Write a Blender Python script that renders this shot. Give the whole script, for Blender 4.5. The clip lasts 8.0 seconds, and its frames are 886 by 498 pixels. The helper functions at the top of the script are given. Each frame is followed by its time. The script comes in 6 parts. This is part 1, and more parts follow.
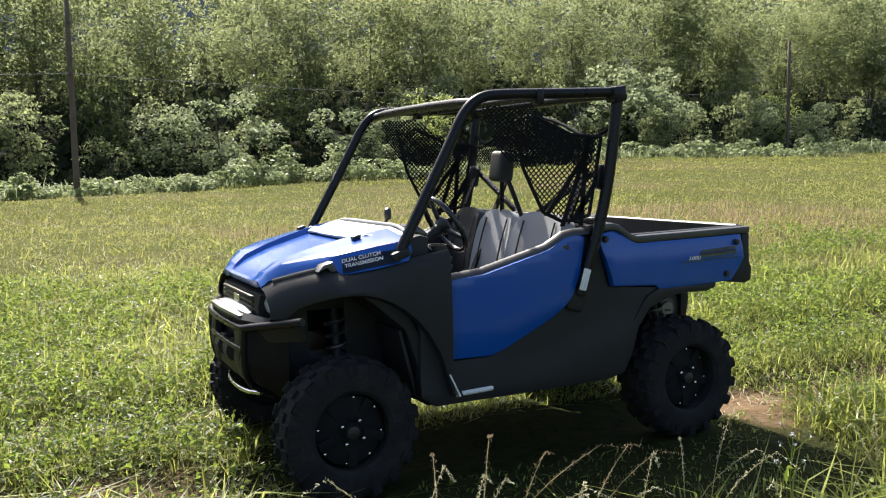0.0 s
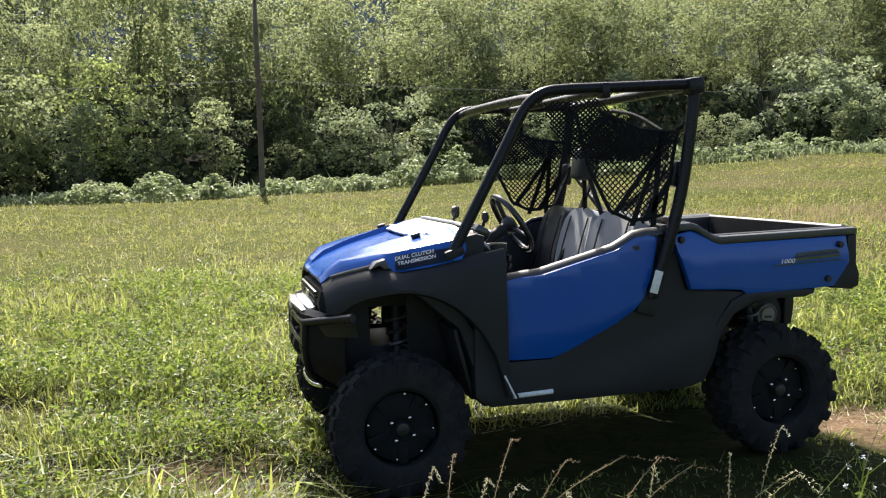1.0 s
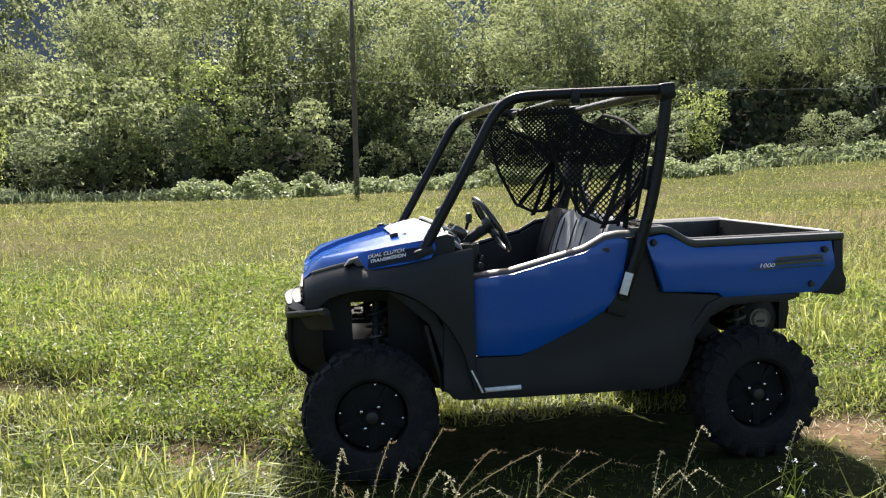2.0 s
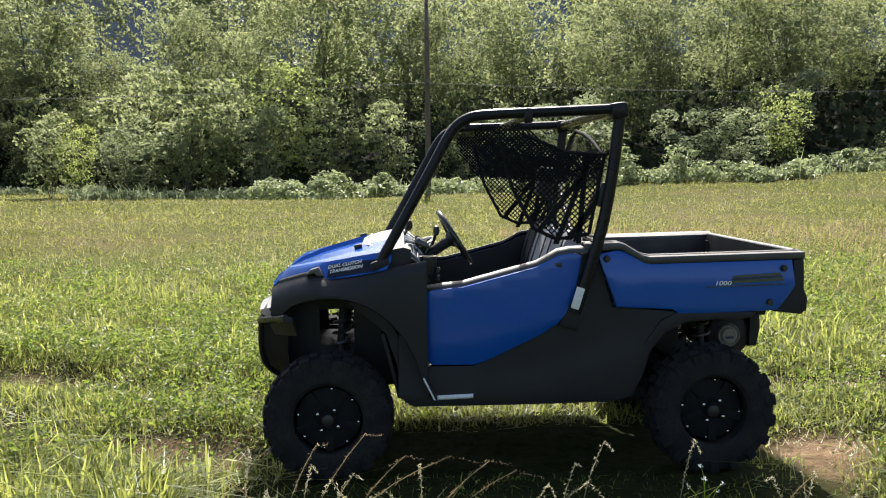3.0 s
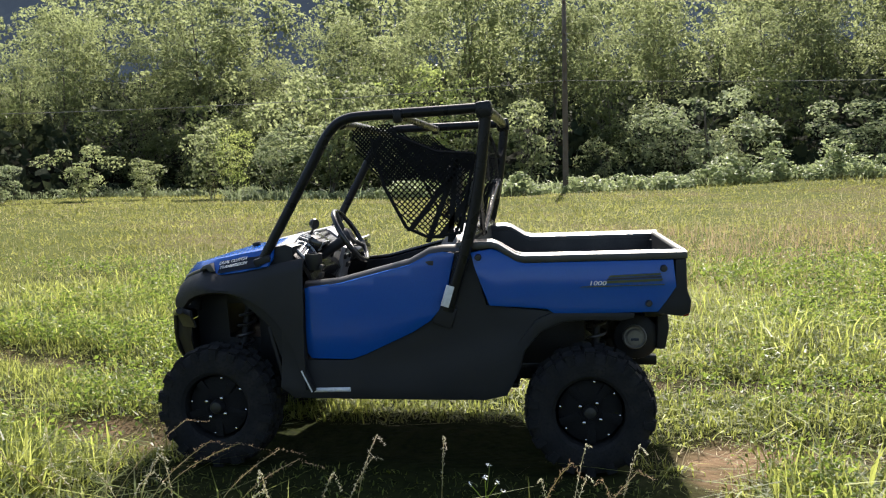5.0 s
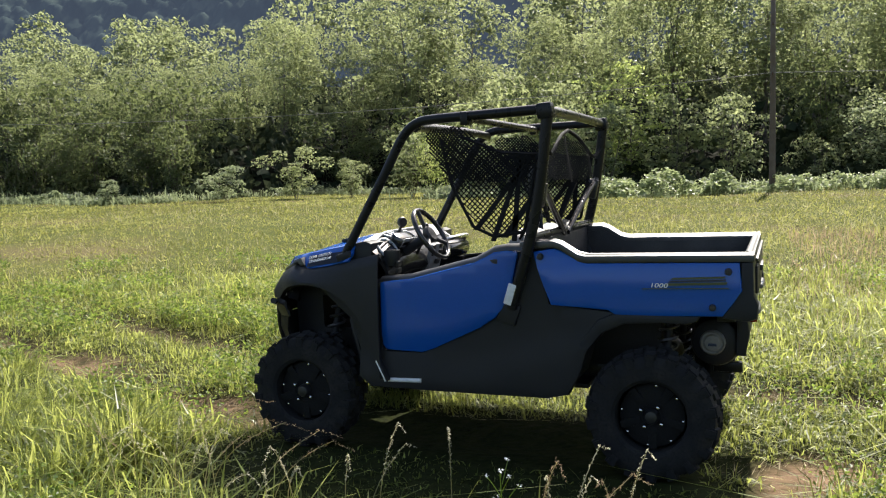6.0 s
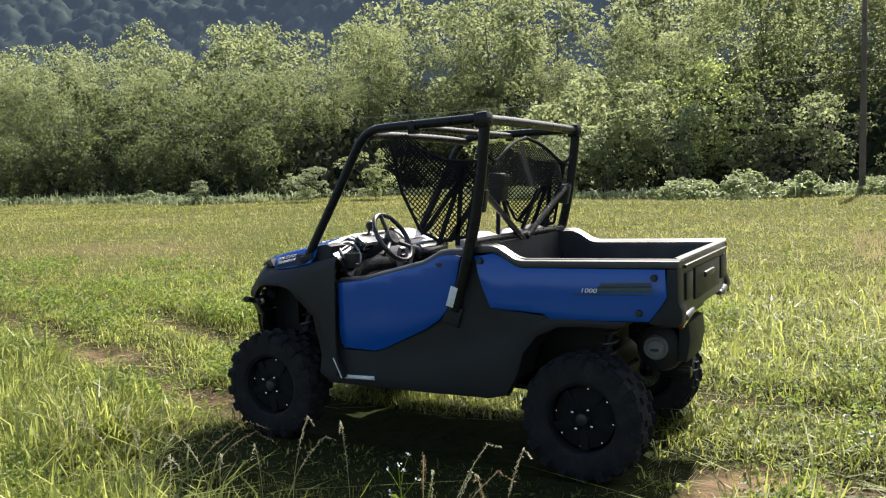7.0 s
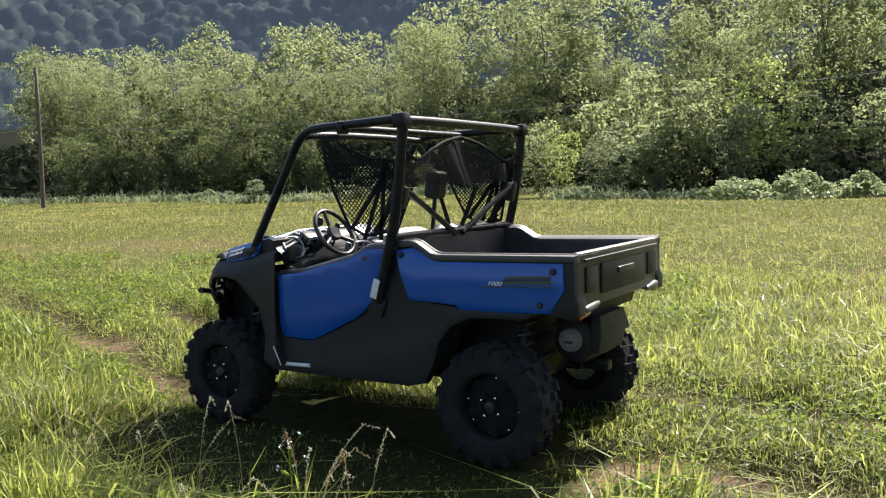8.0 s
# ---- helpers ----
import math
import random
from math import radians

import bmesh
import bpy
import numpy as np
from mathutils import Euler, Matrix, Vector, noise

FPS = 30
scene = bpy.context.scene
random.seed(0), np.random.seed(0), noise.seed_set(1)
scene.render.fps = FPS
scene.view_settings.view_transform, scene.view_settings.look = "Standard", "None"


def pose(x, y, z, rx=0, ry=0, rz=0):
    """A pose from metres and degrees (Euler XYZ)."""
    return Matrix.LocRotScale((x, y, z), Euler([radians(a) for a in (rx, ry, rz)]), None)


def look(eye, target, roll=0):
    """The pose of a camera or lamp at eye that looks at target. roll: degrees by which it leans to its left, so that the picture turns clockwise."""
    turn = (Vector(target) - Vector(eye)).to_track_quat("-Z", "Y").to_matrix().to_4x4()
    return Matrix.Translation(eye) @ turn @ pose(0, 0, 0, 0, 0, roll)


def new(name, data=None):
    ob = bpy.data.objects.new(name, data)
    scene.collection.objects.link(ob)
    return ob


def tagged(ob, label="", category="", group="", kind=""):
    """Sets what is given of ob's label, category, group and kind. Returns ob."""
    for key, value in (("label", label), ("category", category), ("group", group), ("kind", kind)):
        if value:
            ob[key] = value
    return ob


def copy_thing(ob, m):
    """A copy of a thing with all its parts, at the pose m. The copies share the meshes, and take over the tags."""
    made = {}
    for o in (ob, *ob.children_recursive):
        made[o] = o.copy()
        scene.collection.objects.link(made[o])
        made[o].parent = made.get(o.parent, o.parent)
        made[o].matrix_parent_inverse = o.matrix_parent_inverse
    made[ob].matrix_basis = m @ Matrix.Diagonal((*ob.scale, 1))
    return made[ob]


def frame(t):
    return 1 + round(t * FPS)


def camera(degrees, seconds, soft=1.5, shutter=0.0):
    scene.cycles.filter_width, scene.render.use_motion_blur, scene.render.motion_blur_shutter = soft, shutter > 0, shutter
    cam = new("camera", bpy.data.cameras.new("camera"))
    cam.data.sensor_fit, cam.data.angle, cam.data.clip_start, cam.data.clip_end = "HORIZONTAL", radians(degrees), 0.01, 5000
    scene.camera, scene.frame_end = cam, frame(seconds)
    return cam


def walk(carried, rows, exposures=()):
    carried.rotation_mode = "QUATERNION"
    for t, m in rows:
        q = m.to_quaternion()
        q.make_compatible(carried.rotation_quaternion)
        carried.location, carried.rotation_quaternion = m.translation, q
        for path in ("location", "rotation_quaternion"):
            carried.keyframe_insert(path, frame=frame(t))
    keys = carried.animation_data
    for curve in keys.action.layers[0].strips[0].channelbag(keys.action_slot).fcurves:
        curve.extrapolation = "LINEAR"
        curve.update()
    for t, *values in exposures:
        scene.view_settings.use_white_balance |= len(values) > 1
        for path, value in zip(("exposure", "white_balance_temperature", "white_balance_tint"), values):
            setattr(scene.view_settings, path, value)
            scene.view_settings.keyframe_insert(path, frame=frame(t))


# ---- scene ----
cam = camera(54.0, 8.0, soft=1.15)
PATH = [
    (0, (-2.418, -4.492, 1.545), (-1.508, -2.721, 1.358), -1.0),
    (0.5, (-2.107, -4.486, 1.544), (-1.277, -2.676, 1.357), -1.0),
    (1, (-1.855, -4.674, 1.526), (-1.327, -2.753, 1.346), -1.4),
    (1.5, (-1.592, -4.862, 1.535), (-1.257, -2.898, 1.361), -1.2),
    (1.7, (-1.463, -4.923, 1.523), (-1.15, -2.955, 1.347), -1.2),
    (2.8, (-0.773, -5.206, 1.598), (-0.591, -3.222, 1.422), -0.7),
    (3, (-0.643, -5.248, 1.605), (-0.533, -3.259, 1.43), -0.6),
    (3.5, (-0.256, -5.319, 1.58), (-0.253, -3.327, 1.406), -0.7),
    (4, (0.125, -5.354, 1.625), (0.085, -3.362, 1.45), -0.7),
    (4.2, (0.302, -5.359, 1.606), (0.25, -3.368, 1.431), -0.8),
    (5.3, (1.084, -5.269, 1.585), (0.674, -3.319, 1.416), -1.2),
    (5.5, (1.223, -5.254, 1.597), (0.708, -3.329, 1.429), -1.1),
    (6, (1.65, -5.244, 1.579), (0.925, -3.387, 1.415), -1.4),
    (6.5, (2.044, -5.204, 1.565), (1.207, -3.395, 1.404), -1.4),
    (7, (2.453, -5.087, 1.594), (1.539, -3.316, 1.436), -1.3),
    (7.5, (2.914, -5.04, 1.594), (1.915, -3.315, 1.437), -1.4),
    (8, (3.267, -4.905, 1.566), (2.227, -3.204, 1.41), -1.2),
]
walk(cam, [(t, look(eye, target, roll)) for t, eye, target, roll in PATH])

# ---- light: late-morning sun high behind the far tree line ----
SUN_ELEV, SUN_AZ = radians(47.0), radians(3.0)
sun_way = Vector((math.sin(SUN_AZ) * math.cos(SUN_ELEV), math.cos(SUN_AZ) * math.cos(SUN_ELEV), math.sin(SUN_ELEV)))
world = bpy.data.worlds.new("sky")
scene.world = world
world.use_nodes = True
sky = world.node_tree.nodes.new("ShaderNodeTexSky")
sky.sky_type = "NISHITA"
sky.sun_disc = False
sky.sun_elevation, sky.sun_rotation = SUN_ELEV, SUN_AZ
sky.air_density, sky.dust_density = 1.0, 3.5
backing = world.node_tree.nodes["Background"]
backing.inputs["Strength"].default_value = 0.105
world.node_tree.links.new(sky.outputs[0], backing.inputs["Color"])
sun = new("sun", bpy.data.lights.new("sun", "SUN"))
sun.data.energy, sun.data.angle, sun.data.color = 5.0, radians(0.53), (1.0, 0.94, 0.84)
sun.matrix_world = look(sun_way * 60, (0, 0, 0))
scene.view_settings.exposure = 1.12

# ---- materials ----
def nodes_of(name):
    m = bpy.data.materials.new(name)
    m.use_nodes = True
    nt = m.node_tree
    return m, nt, nt.nodes["Principled BSDF"], nt.nodes["Material Output"]


def mixed(nt, fac, a, b):
    """A colour mix; each of fac, a and b is a value or a socket."""
    n = nt.nodes.new("ShaderNodeMix")
    n.data_type = "RGBA"
    for slot, v in ((0, fac), (6, a), (7, b)):
        if isinstance(v, bpy.types.NodeSocket):
            nt.links.new(v, n.inputs[slot])
        else:
            n.inputs[slot].default_value = v if slot == 0 else (*v, 1.0)
    return n.outputs[2]


def noise_of(nt, scale, detail=4.0, coords="Object", stretch=None):
    tc = nt.nodes.new("ShaderNodeTexCoord")
    n = nt.nodes.new("ShaderNodeTexNoise")
    n.inputs["Scale"].default_value, n.inputs["Detail"].default_value = scale, detail
    src = tc.outputs[coords]
    if stretch:
        mp = nt.nodes.new("ShaderNodeMapping")
        mp.inputs["Scale"].default_value = stretch
        nt.links.new(src, mp.inputs["Vector"])
        src = mp.outputs[0]
    nt.links.new(src, n.inputs["Vector"])
    return n.outputs["Fac"]


def ramped(nt, fac, lo, hi):
    n = nt.nodes.new("ShaderNodeMapRange")
    n.inputs["From Min"].default_value, n.inputs["From Max"].default_value = lo, hi
    nt.links.new(fac, n.inputs["Value"])
    return n.outputs[0]


def surface(name, base, worn, rough, metal=0.0, coat=0.0, fine=90.0, broad=3.0, bump=0.15, spread=0.12, grain=None, spec=0.5):
    """A solid surface: two colours mixed by broad stains and fine grain, roughness that varies with them, and relief."""
    m, nt, bsdf, _ = nodes_of(name)
    big = ramped(nt, noise_of(nt, broad, 5.0), 0.42, 0.72)
    small = noise_of(nt, fine, 3.0, stretch=grain)
    c1 = mixed(nt, big, base, worn)
    dark = tuple(v * 0.72 for v in base)
    c2 = mixed(nt, ramped(nt, small, 0.45, 0.8), c1, dark)
    nt.links.new(c2, bsdf.inputs["Base Color"])
    r = nt.nodes.new("ShaderNodeMapRange")
    r.inputs["To Min"].default_value, r.inputs["To Max"].default_value = rough - spread, rough + spread
    nt.links.new(noise_of(nt, broad * 4, 4.0), r.inputs["Value"])
    nt.links.new(r.outputs[0], bsdf.inputs["Roughness"])
    bsdf.inputs["Metallic"].default_value = metal
    bsdf.inputs["Specular IOR Level"].default_value = spec
    bsdf.inputs["Coat Weight"].default_value = coat
    bsdf.inputs["Coat Roughness"].default_value = 0.12
    b = nt.nodes.new("ShaderNodeBump")
    b.inputs["Strength"].default_value, b.inputs["Distance"].default_value = bump, 0.004
    nt.links.new(small, b.inputs["Height"])
    nt.links.new(b.outputs[0], bsdf.inputs["Normal"])
    return m


def foliage(name, low, mid, high, rough=0.45, through_light=0.45, seed_by="tint", gloss=0.5):
    """Leaves and blades: colours spread by each leaf's own tint and each plant's own number; part of the light goes through."""
    m, nt, bsdf, out = nodes_of(name)
    at = nt.nodes.new("ShaderNodeAttribute")
    at.attribute_name = seed_by
    info = nt.nodes.new("ShaderNodeObjectInfo")
    add = nt.nodes.new("ShaderNodeMath")
    add.operation = "MULTIPLY_ADD"
    nt.links.new(info.outputs["Random"], add.inputs[0])
    add.inputs[1].default_value = 0.34
    nt.links.new(at.outputs["Fac"], add.inputs[2])
    ramp = nt.nodes.new("ShaderNodeValToRGB")
    e = ramp.color_ramp.elements
    e[0].position, e[0].color = 0.12, (*low, 1)
    e[1].position, e[1].color = 1.15, (*high, 1)
    e.new(0.6).color = (*mid, 1)
    nt.links.new(add.outputs[0], ramp.inputs[0])
    nt.links.new(ramp.outputs[0], bsdf.inputs["Base Color"])
    bsdf.inputs["Roughness"].default_value = rough
    bsdf.inputs["Specular IOR Level"].default_value = gloss
    glow = nt.nodes.new("ShaderNodeBsdfTranslucent")
    warm = mixed(nt, 0.5, ramp.outputs[0], tuple(min(1, v * 1.5) for v in high))
    nt.links.new(warm, glow.inputs["Color"])
    mx = nt.nodes.new("ShaderNodeMixShader")
    mx.inputs[0].default_value = through_light
    nt.links.new(bsdf.outputs[0], mx.inputs[1])
    nt.links.new(glow.outputs[0], mx.inputs[2])
    nt.links.new(mx.outputs[0], out.inputs["Surface"])
    return m


M = {}
M["blue"] = surface("blue_moulded_plastic", (0.008, 0.084, 0.39), (0.012, 0.094, 0.40), 0.18, fine=260, bump=0.04, spread=0.03)
M["black"] = surface("black_moulded_plastic", (0.017, 0.0175, 0.020), (0.024, 0.024, 0.025), 0.52, fine=320, bump=0.15, spec=0.28)
M["trim"] = surface("glossy_black_trim", (0.012, 0.012, 0.013), (0.018, 0.018, 0.018), 0.43, fine=200, bump=0.05, spread=0.05, spec=0.6)
M["steel"] = surface("black_painted_steel", (0.011, 0.011, 0.0125), (0.016, 0.016, 0.017), 0.28, fine=180, bump=0.04, spread=0.05, spec=0.22)
M["gloss"] = surface("polished_black_trim", (0.012, 0.012, 0.013), (0.018, 0.018, 0.018), 0.17, fine=200, bump=0.03, spread=0.04, spec=0.7)
M["bed"] = surface("scuffed_black_bed_liner", (0.017, 0.017, 0.018), (0.042, 0.040, 0.037), 0.50, fine=150, broad=7, bump=0.3)
M["rail"] = surface("worn_glossy_black_rail", (0.012, 0.012, 0.013), (0.035, 0.034, 0.033), 0.46, fine=150, broad=9, bump=0.06, spread=0.05, spec=0.9)
# pale colour that stands in for sun glare on the cowl and dash
M["cowl"] = surface("glare_pale_plastic", (0.46, 0.47, 0.49), (0.40, 0.41, 0.42), 0.42, coat=0.0, fine=240, bump=0.03)
M["footgrey"] = surface("dull_grey_plastic", (0.10, 0.10, 0.10), (0.07, 0.07, 0.07), 0.35, fine=240, bump=0.05)
M["rubber"] = surface("dusty_tyre_rubber", (0.016, 0.016, 0.017), (0.032, 0.030, 0.027), 0.85, fine=70, broad=9, bump=0.4, spec=0.2)
M["rim"] = surface("matt_black_rim_paint", (0.009, 0.009, 0.010), (0.015, 0.015, 0.015), 0.65, fine=120, bump=0.1, spec=0.15)
M["seat"] = surface("grey_seat_vinyl", (0.36, 0.36, 0.37), (0.30, 0.30, 0.30), 0.48, fine=420, bump=0.3)
M["seatblack"] = surface("black_seat_vinyl", (0.018, 0.018, 0.019), (0.028, 0.027, 0.026), 0.5, fine=420, bump=0.3)
M["alloy"] = surface("brushed_aluminium", (0.62, 0.62, 0.61), (0.50, 0.49, 0.47), 0.30, metal=1.0, fine=60, bump=0.1, grain=(1, 1, 12))
M["nut"] = surface("bright_steel", (0.72, 0.72, 0.70), (0.55, 0.54, 0.52), 0.22, metal=1.0, fine=80, bump=0.05)
M["silver"] = surface("silver_grey_plastic", (0.30, 0.31, 0.32), (0.24, 0.24, 0.25), 0.33, coat=0.3, fine=240, bump=0.05)
M["grey"] = surface("grey_engine_casing", (0.018, 0.018, 0.019), (0.014, 0.013, 0.012), 0.55, metal=0.0, fine=80, bump=0.2, spec=0.3)
M["muffler"] = surface("heat_dulled_muffler_steel", (0.24, 0.235, 0.22), (0.15, 0.14, 0.125), 0.5, metal=0.2, fine=60, bump=0.1)
M["net"] = surface("black_nylon_webbing", (0.012, 0.012, 0.013), (0.02, 0.02, 0.02), 0.8, fine=500, bump=0.3, spec=0.12)
M["railcap"] = surface("worn_polished_rail_cap", (0.020, 0.020, 0.020), (0.035, 0.035, 0.035), 0.40, fine=60, broad=9, bump=0.01, spread=0.05, spec=0.8)
M["white"] = surface("white_printed_film", (0.80, 0.80, 0.80), (0.74, 0.74, 0.72), 0.4, fine=60, bump=0.02)
M["decal"] = surface("dark_printed_film", (0.010, 0.020, 0.050), (0.014, 0.024, 0.055), 0.35, fine=60, bump=0.02)
M["olive"] = surface("olive_green_film", (0.075, 0.092, 0.028), (0.065, 0.08, 0.026), 0.4, fine=60, bump=0.02)
M["lens"] = surface("clear_lamp_lens", (0.35, 0.36, 0.38), (0.30, 0.31, 0.33), 0.08, fine=30, bump=0.02, spread=0.03, coat=1.0)
M["redlens"] = surface("dark_red_lamp_lens", (0.20, 0.012, 0.010), (0.15, 0.01, 0.01), 0.1, fine=30, bump=0.02, spread=0.03, coat=1.0)
M["spring"] = surface("coil_spring_paint", (0.03, 0.03, 0.035), (0.05, 0.045, 0.04), 0.35, fine=90, bump=0.1)
M["pole"] = surface("weathered_pole_timber", (0.115, 0.085, 0.060), (0.16, 0.13, 0.10), 0.85, fine=30, broad=2, bump=0.6, grain=(6, 6, 0.5))
M["wire"] = surface("dull_aluminium_cable", (0.15, 0.15, 0.15), (0.10, 0.10, 0.10), 0.8, metal=0.0, fine=20, bump=0.02)
M["ceramic"] = surface("brown_glazed_ceramic", (0.10, 0.055, 0.035), (0.08, 0.05, 0.03), 0.2, fine=30, bump=0.02)
M["bark"] = surface("grey_brown_bark", (0.105, 0.088, 0.068), (0.17, 0.155, 0.13), 0.9, fine=22, broad=1.2, bump=0.8, grain=(3, 3, 0.5))
M["leaf"] = foliage("tree_leaves", (0.036, 0.050, 0.024), (0.126, 0.158, 0.072), (0.31, 0.345, 0.165), rough=0.5, through_light=0.58, gloss=0.3)
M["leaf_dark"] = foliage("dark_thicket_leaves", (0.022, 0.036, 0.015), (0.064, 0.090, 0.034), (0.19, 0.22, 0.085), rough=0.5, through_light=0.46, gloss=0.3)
M["leaf_green"] = foliage("deep_green_leaves", (0.024, 0.040, 0.016), (0.096, 0.124, 0.052), (0.29, 0.325, 0.145), rough=0.5, through_light=0.54, gloss=0.3)
M["leaf_pale"] = foliage("pale_shrub_leaves", (0.070, 0.100, 0.050), (0.145, 0.182, 0.092), (0.32, 0.365, 0.20), rough=0.5, through_light=0.5, gloss=0.4)
M["leaf_bright"] = foliage("yellow_green_sapling_leaves", (0.09, 0.14, 0.03), (0.19, 0.26, 0.065), (0.40, 0.45, 0.15), rough=0.45, through_light=0.52, gloss=0.4)
M["leaf_vine"] = foliage("vine_leaves", (0.058, 0.088, 0.036), (0.145, 0.188, 0.084), (0.335, 0.385, 0.19), rough=0.45, through_light=0.46, gloss=0.4)
M["leaf_weed"] = foliage("broad_weed_leaves", (0.026, 0.055, 0.010), (0.100, 0.165, 0.026), (0.30, 0.38, 0.07), rough=0.45, through_light=0.45, gloss=0.3)
M["grass"] = foliage("meadow_grass", (0.014, 0.028, 0.005), (0.108, 0.146, 0.020), (0.49, 0.52, 0.140), rough=0.42, through_light=0.48, gloss=0.35)
M["grass_far"] = foliage("distant_meadow_grass", (0.034, 0.048, 0.010), (0.106, 0.124, 0.025), (0.31, 0.31, 0.096), rough=0.7, through_light=0.42, gloss=0.15)
# far darker than the other leaves: the wood's shade is put into the colour
M["undergrowth"] = foliage("shade_toned_undergrowth", (0.012, 0.020, 0.010), (0.030, 0.042, 0.022), (0.07, 0.085, 0.045), rough=0.8, through_light=0.25, gloss=0.1)
# darker leaf colours that stand in for the shade inside a crown
M["inner_shade"] = foliage("crown_inner_shade", (0.030, 0.045, 0.020), (0.070, 0.090, 0.040), (0.14, 0.16, 0.07), rough=0.8, through_light=0.5, gloss=0.1)
M["seedgrass"] = foliage("ripe_seed_grass", (0.15, 0.17, 0.06), (0.29, 0.28, 0.13), (0.50, 0.44, 0.27), rough=0.55, through_light=0.42, gloss=0.3)
M["straw"] = foliage("dry_straw", (0.15, 0.12, 0.065), (0.29, 0.24, 0.135), (0.48, 0.42, 0.27), rough=0.6, through_light=0.25, gloss=0.3)
# lighter than the seed grass: the heads' backlight is put into the colour
M["plume"] = foliage("backlight_pale_plumes", (0.24, 0.23, 0.14), (0.44, 0.42, 0.28), (0.64, 0.61, 0.46), rough=0.5, through_light=0.5, gloss=0.3)
M["rust"] = foliage("reddish_seed_heads", (0.13, 0.075, 0.045), (0.23, 0.155, 0.09), (0.40, 0.31, 0.20), rough=0.6, through_light=0.4, gloss=0.3)
M["hill"] = foliage("hazed_wooded_ridge", (0.020, 0.029, 0.028), (0.038, 0.052, 0.045), (0.075, 0.092, 0.068), rough=0.95, through_light=0.0, gloss=0.0)
# blue emission stands in for the air's haze over the far ridges
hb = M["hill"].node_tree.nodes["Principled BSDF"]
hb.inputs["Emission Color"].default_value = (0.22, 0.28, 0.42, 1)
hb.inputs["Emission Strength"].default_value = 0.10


def ground_material():
    m, nt, bsdf, _ = nodes_of("meadow_soil")
    tr = nt.nodes.new("ShaderNodeAttribute")
    tr.attribute_name = "bare"
    soil = mixed(nt, noise_of(nt, 1.7, 6.0), (0.115, 0.075, 0.045), (0.22, 0.15, 0.095))
    # very dark near soil: the shade between grass blades is put into the colour
    shaded_litter = mixed(nt, ramped(nt, noise_of(nt, 9.0, 5.0), 0.35, 0.7), (0.008, 0.011, 0.004), (0.030, 0.032, 0.012))
    meadow = mixed(nt, ramped(nt, noise_of(nt, 0.11, 4.0), 0.4, 0.65), (0.014, 0.022, 0.005), (0.034, 0.038, 0.011))
    gap_shade = mixed(nt, ramped(nt, noise_of(nt, 26.0, 4.0), 0.3, 0.7), shaded_litter, meadow)
    broken = nt.nodes.new("ShaderNodeMath")
    broken.operation = "MULTIPLY"
    nt.links.new(tr.outputs["Fac"], broken.inputs[0])
    nt.links.new(ramped(nt, noise_of(nt, 3.0, 6.0), 0.3, 0.55), broken.inputs[1])
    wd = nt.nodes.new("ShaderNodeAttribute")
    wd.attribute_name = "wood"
    # near-black soil under the trees: the wood's shade is put into its colour
    wood_shade = mixed(nt, noise_of(nt, 2.2, 6.0), (0.005, 0.006, 0.003), (0.013, 0.014, 0.007))
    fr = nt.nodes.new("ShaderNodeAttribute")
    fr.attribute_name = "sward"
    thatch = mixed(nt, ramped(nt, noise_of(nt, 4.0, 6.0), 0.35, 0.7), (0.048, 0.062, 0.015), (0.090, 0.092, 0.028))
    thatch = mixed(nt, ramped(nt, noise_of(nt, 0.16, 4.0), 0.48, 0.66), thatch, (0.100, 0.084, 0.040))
    c = mixed(nt, wd.outputs["Fac"], mixed(nt, broken.outputs[0], mixed(nt, fr.outputs["Fac"], gap_shade, thatch), soil), wood_shade)
    nt.links.new(c, bsdf.inputs["Base Color"])
    bsdf.inputs["Roughness"].default_value = 1.0
    bsdf.inputs["Specular IOR Level"].default_value = 0.05
    b = nt.nodes.new("ShaderNodeBump")
    b.inputs["Strength"].default_value, b.inputs["Distance"].default_value = 0.8, 0.03
    nt.links.new(noise_of(nt, 14.0, 8.0), b.inputs["Height"])
    nt.links.new(b.outputs[0], bsdf.inputs["Normal"])
    return m


M["ground"] = ground_material()

# ---- mesh builders ----
rng = np.random.default_rng(7)


def smooth01(t):
    t = np.clip(t, 0, 1)
    return t * t * (3 - 2 * t)


def mesh_of(name, verts, tris, mat, attrs=None, smooth=False):
    """A triangle mesh from arrays, with named float values on its points."""
    me = bpy.data.meshes.new(name)
    verts, tris = np.asarray(verts, np.float32), np.asarray(tris, np.int32)
    me.vertices.add(len(verts))
    me.vertices.foreach_set("co", verts.ravel())
    me.loops.add(tris.size)
    me.loops.foreach_set("vertex_index", tris.ravel())
    me.polygons.add(len(tris))
    me.polygons.foreach_set("loop_start", np.arange(0, tris.size, 3, dtype=np.int32))
    me.polygons.foreach_set("use_smooth", np.full(len(tris), smooth))
    for key, values in (attrs or {}).items():
        me.attributes.new(key, "FLOAT", "POINT").data.foreach_set("value", np.asarray(values, np.float32))
    me.update(calc_edges=True)
    me.materials.append(mat)
    return me


def under(ob, parent):
    ob.parent = parent
    return ob


def thing(name, label, category, group="", kind=""):
    return tagged(new(name), label, category, group, kind)


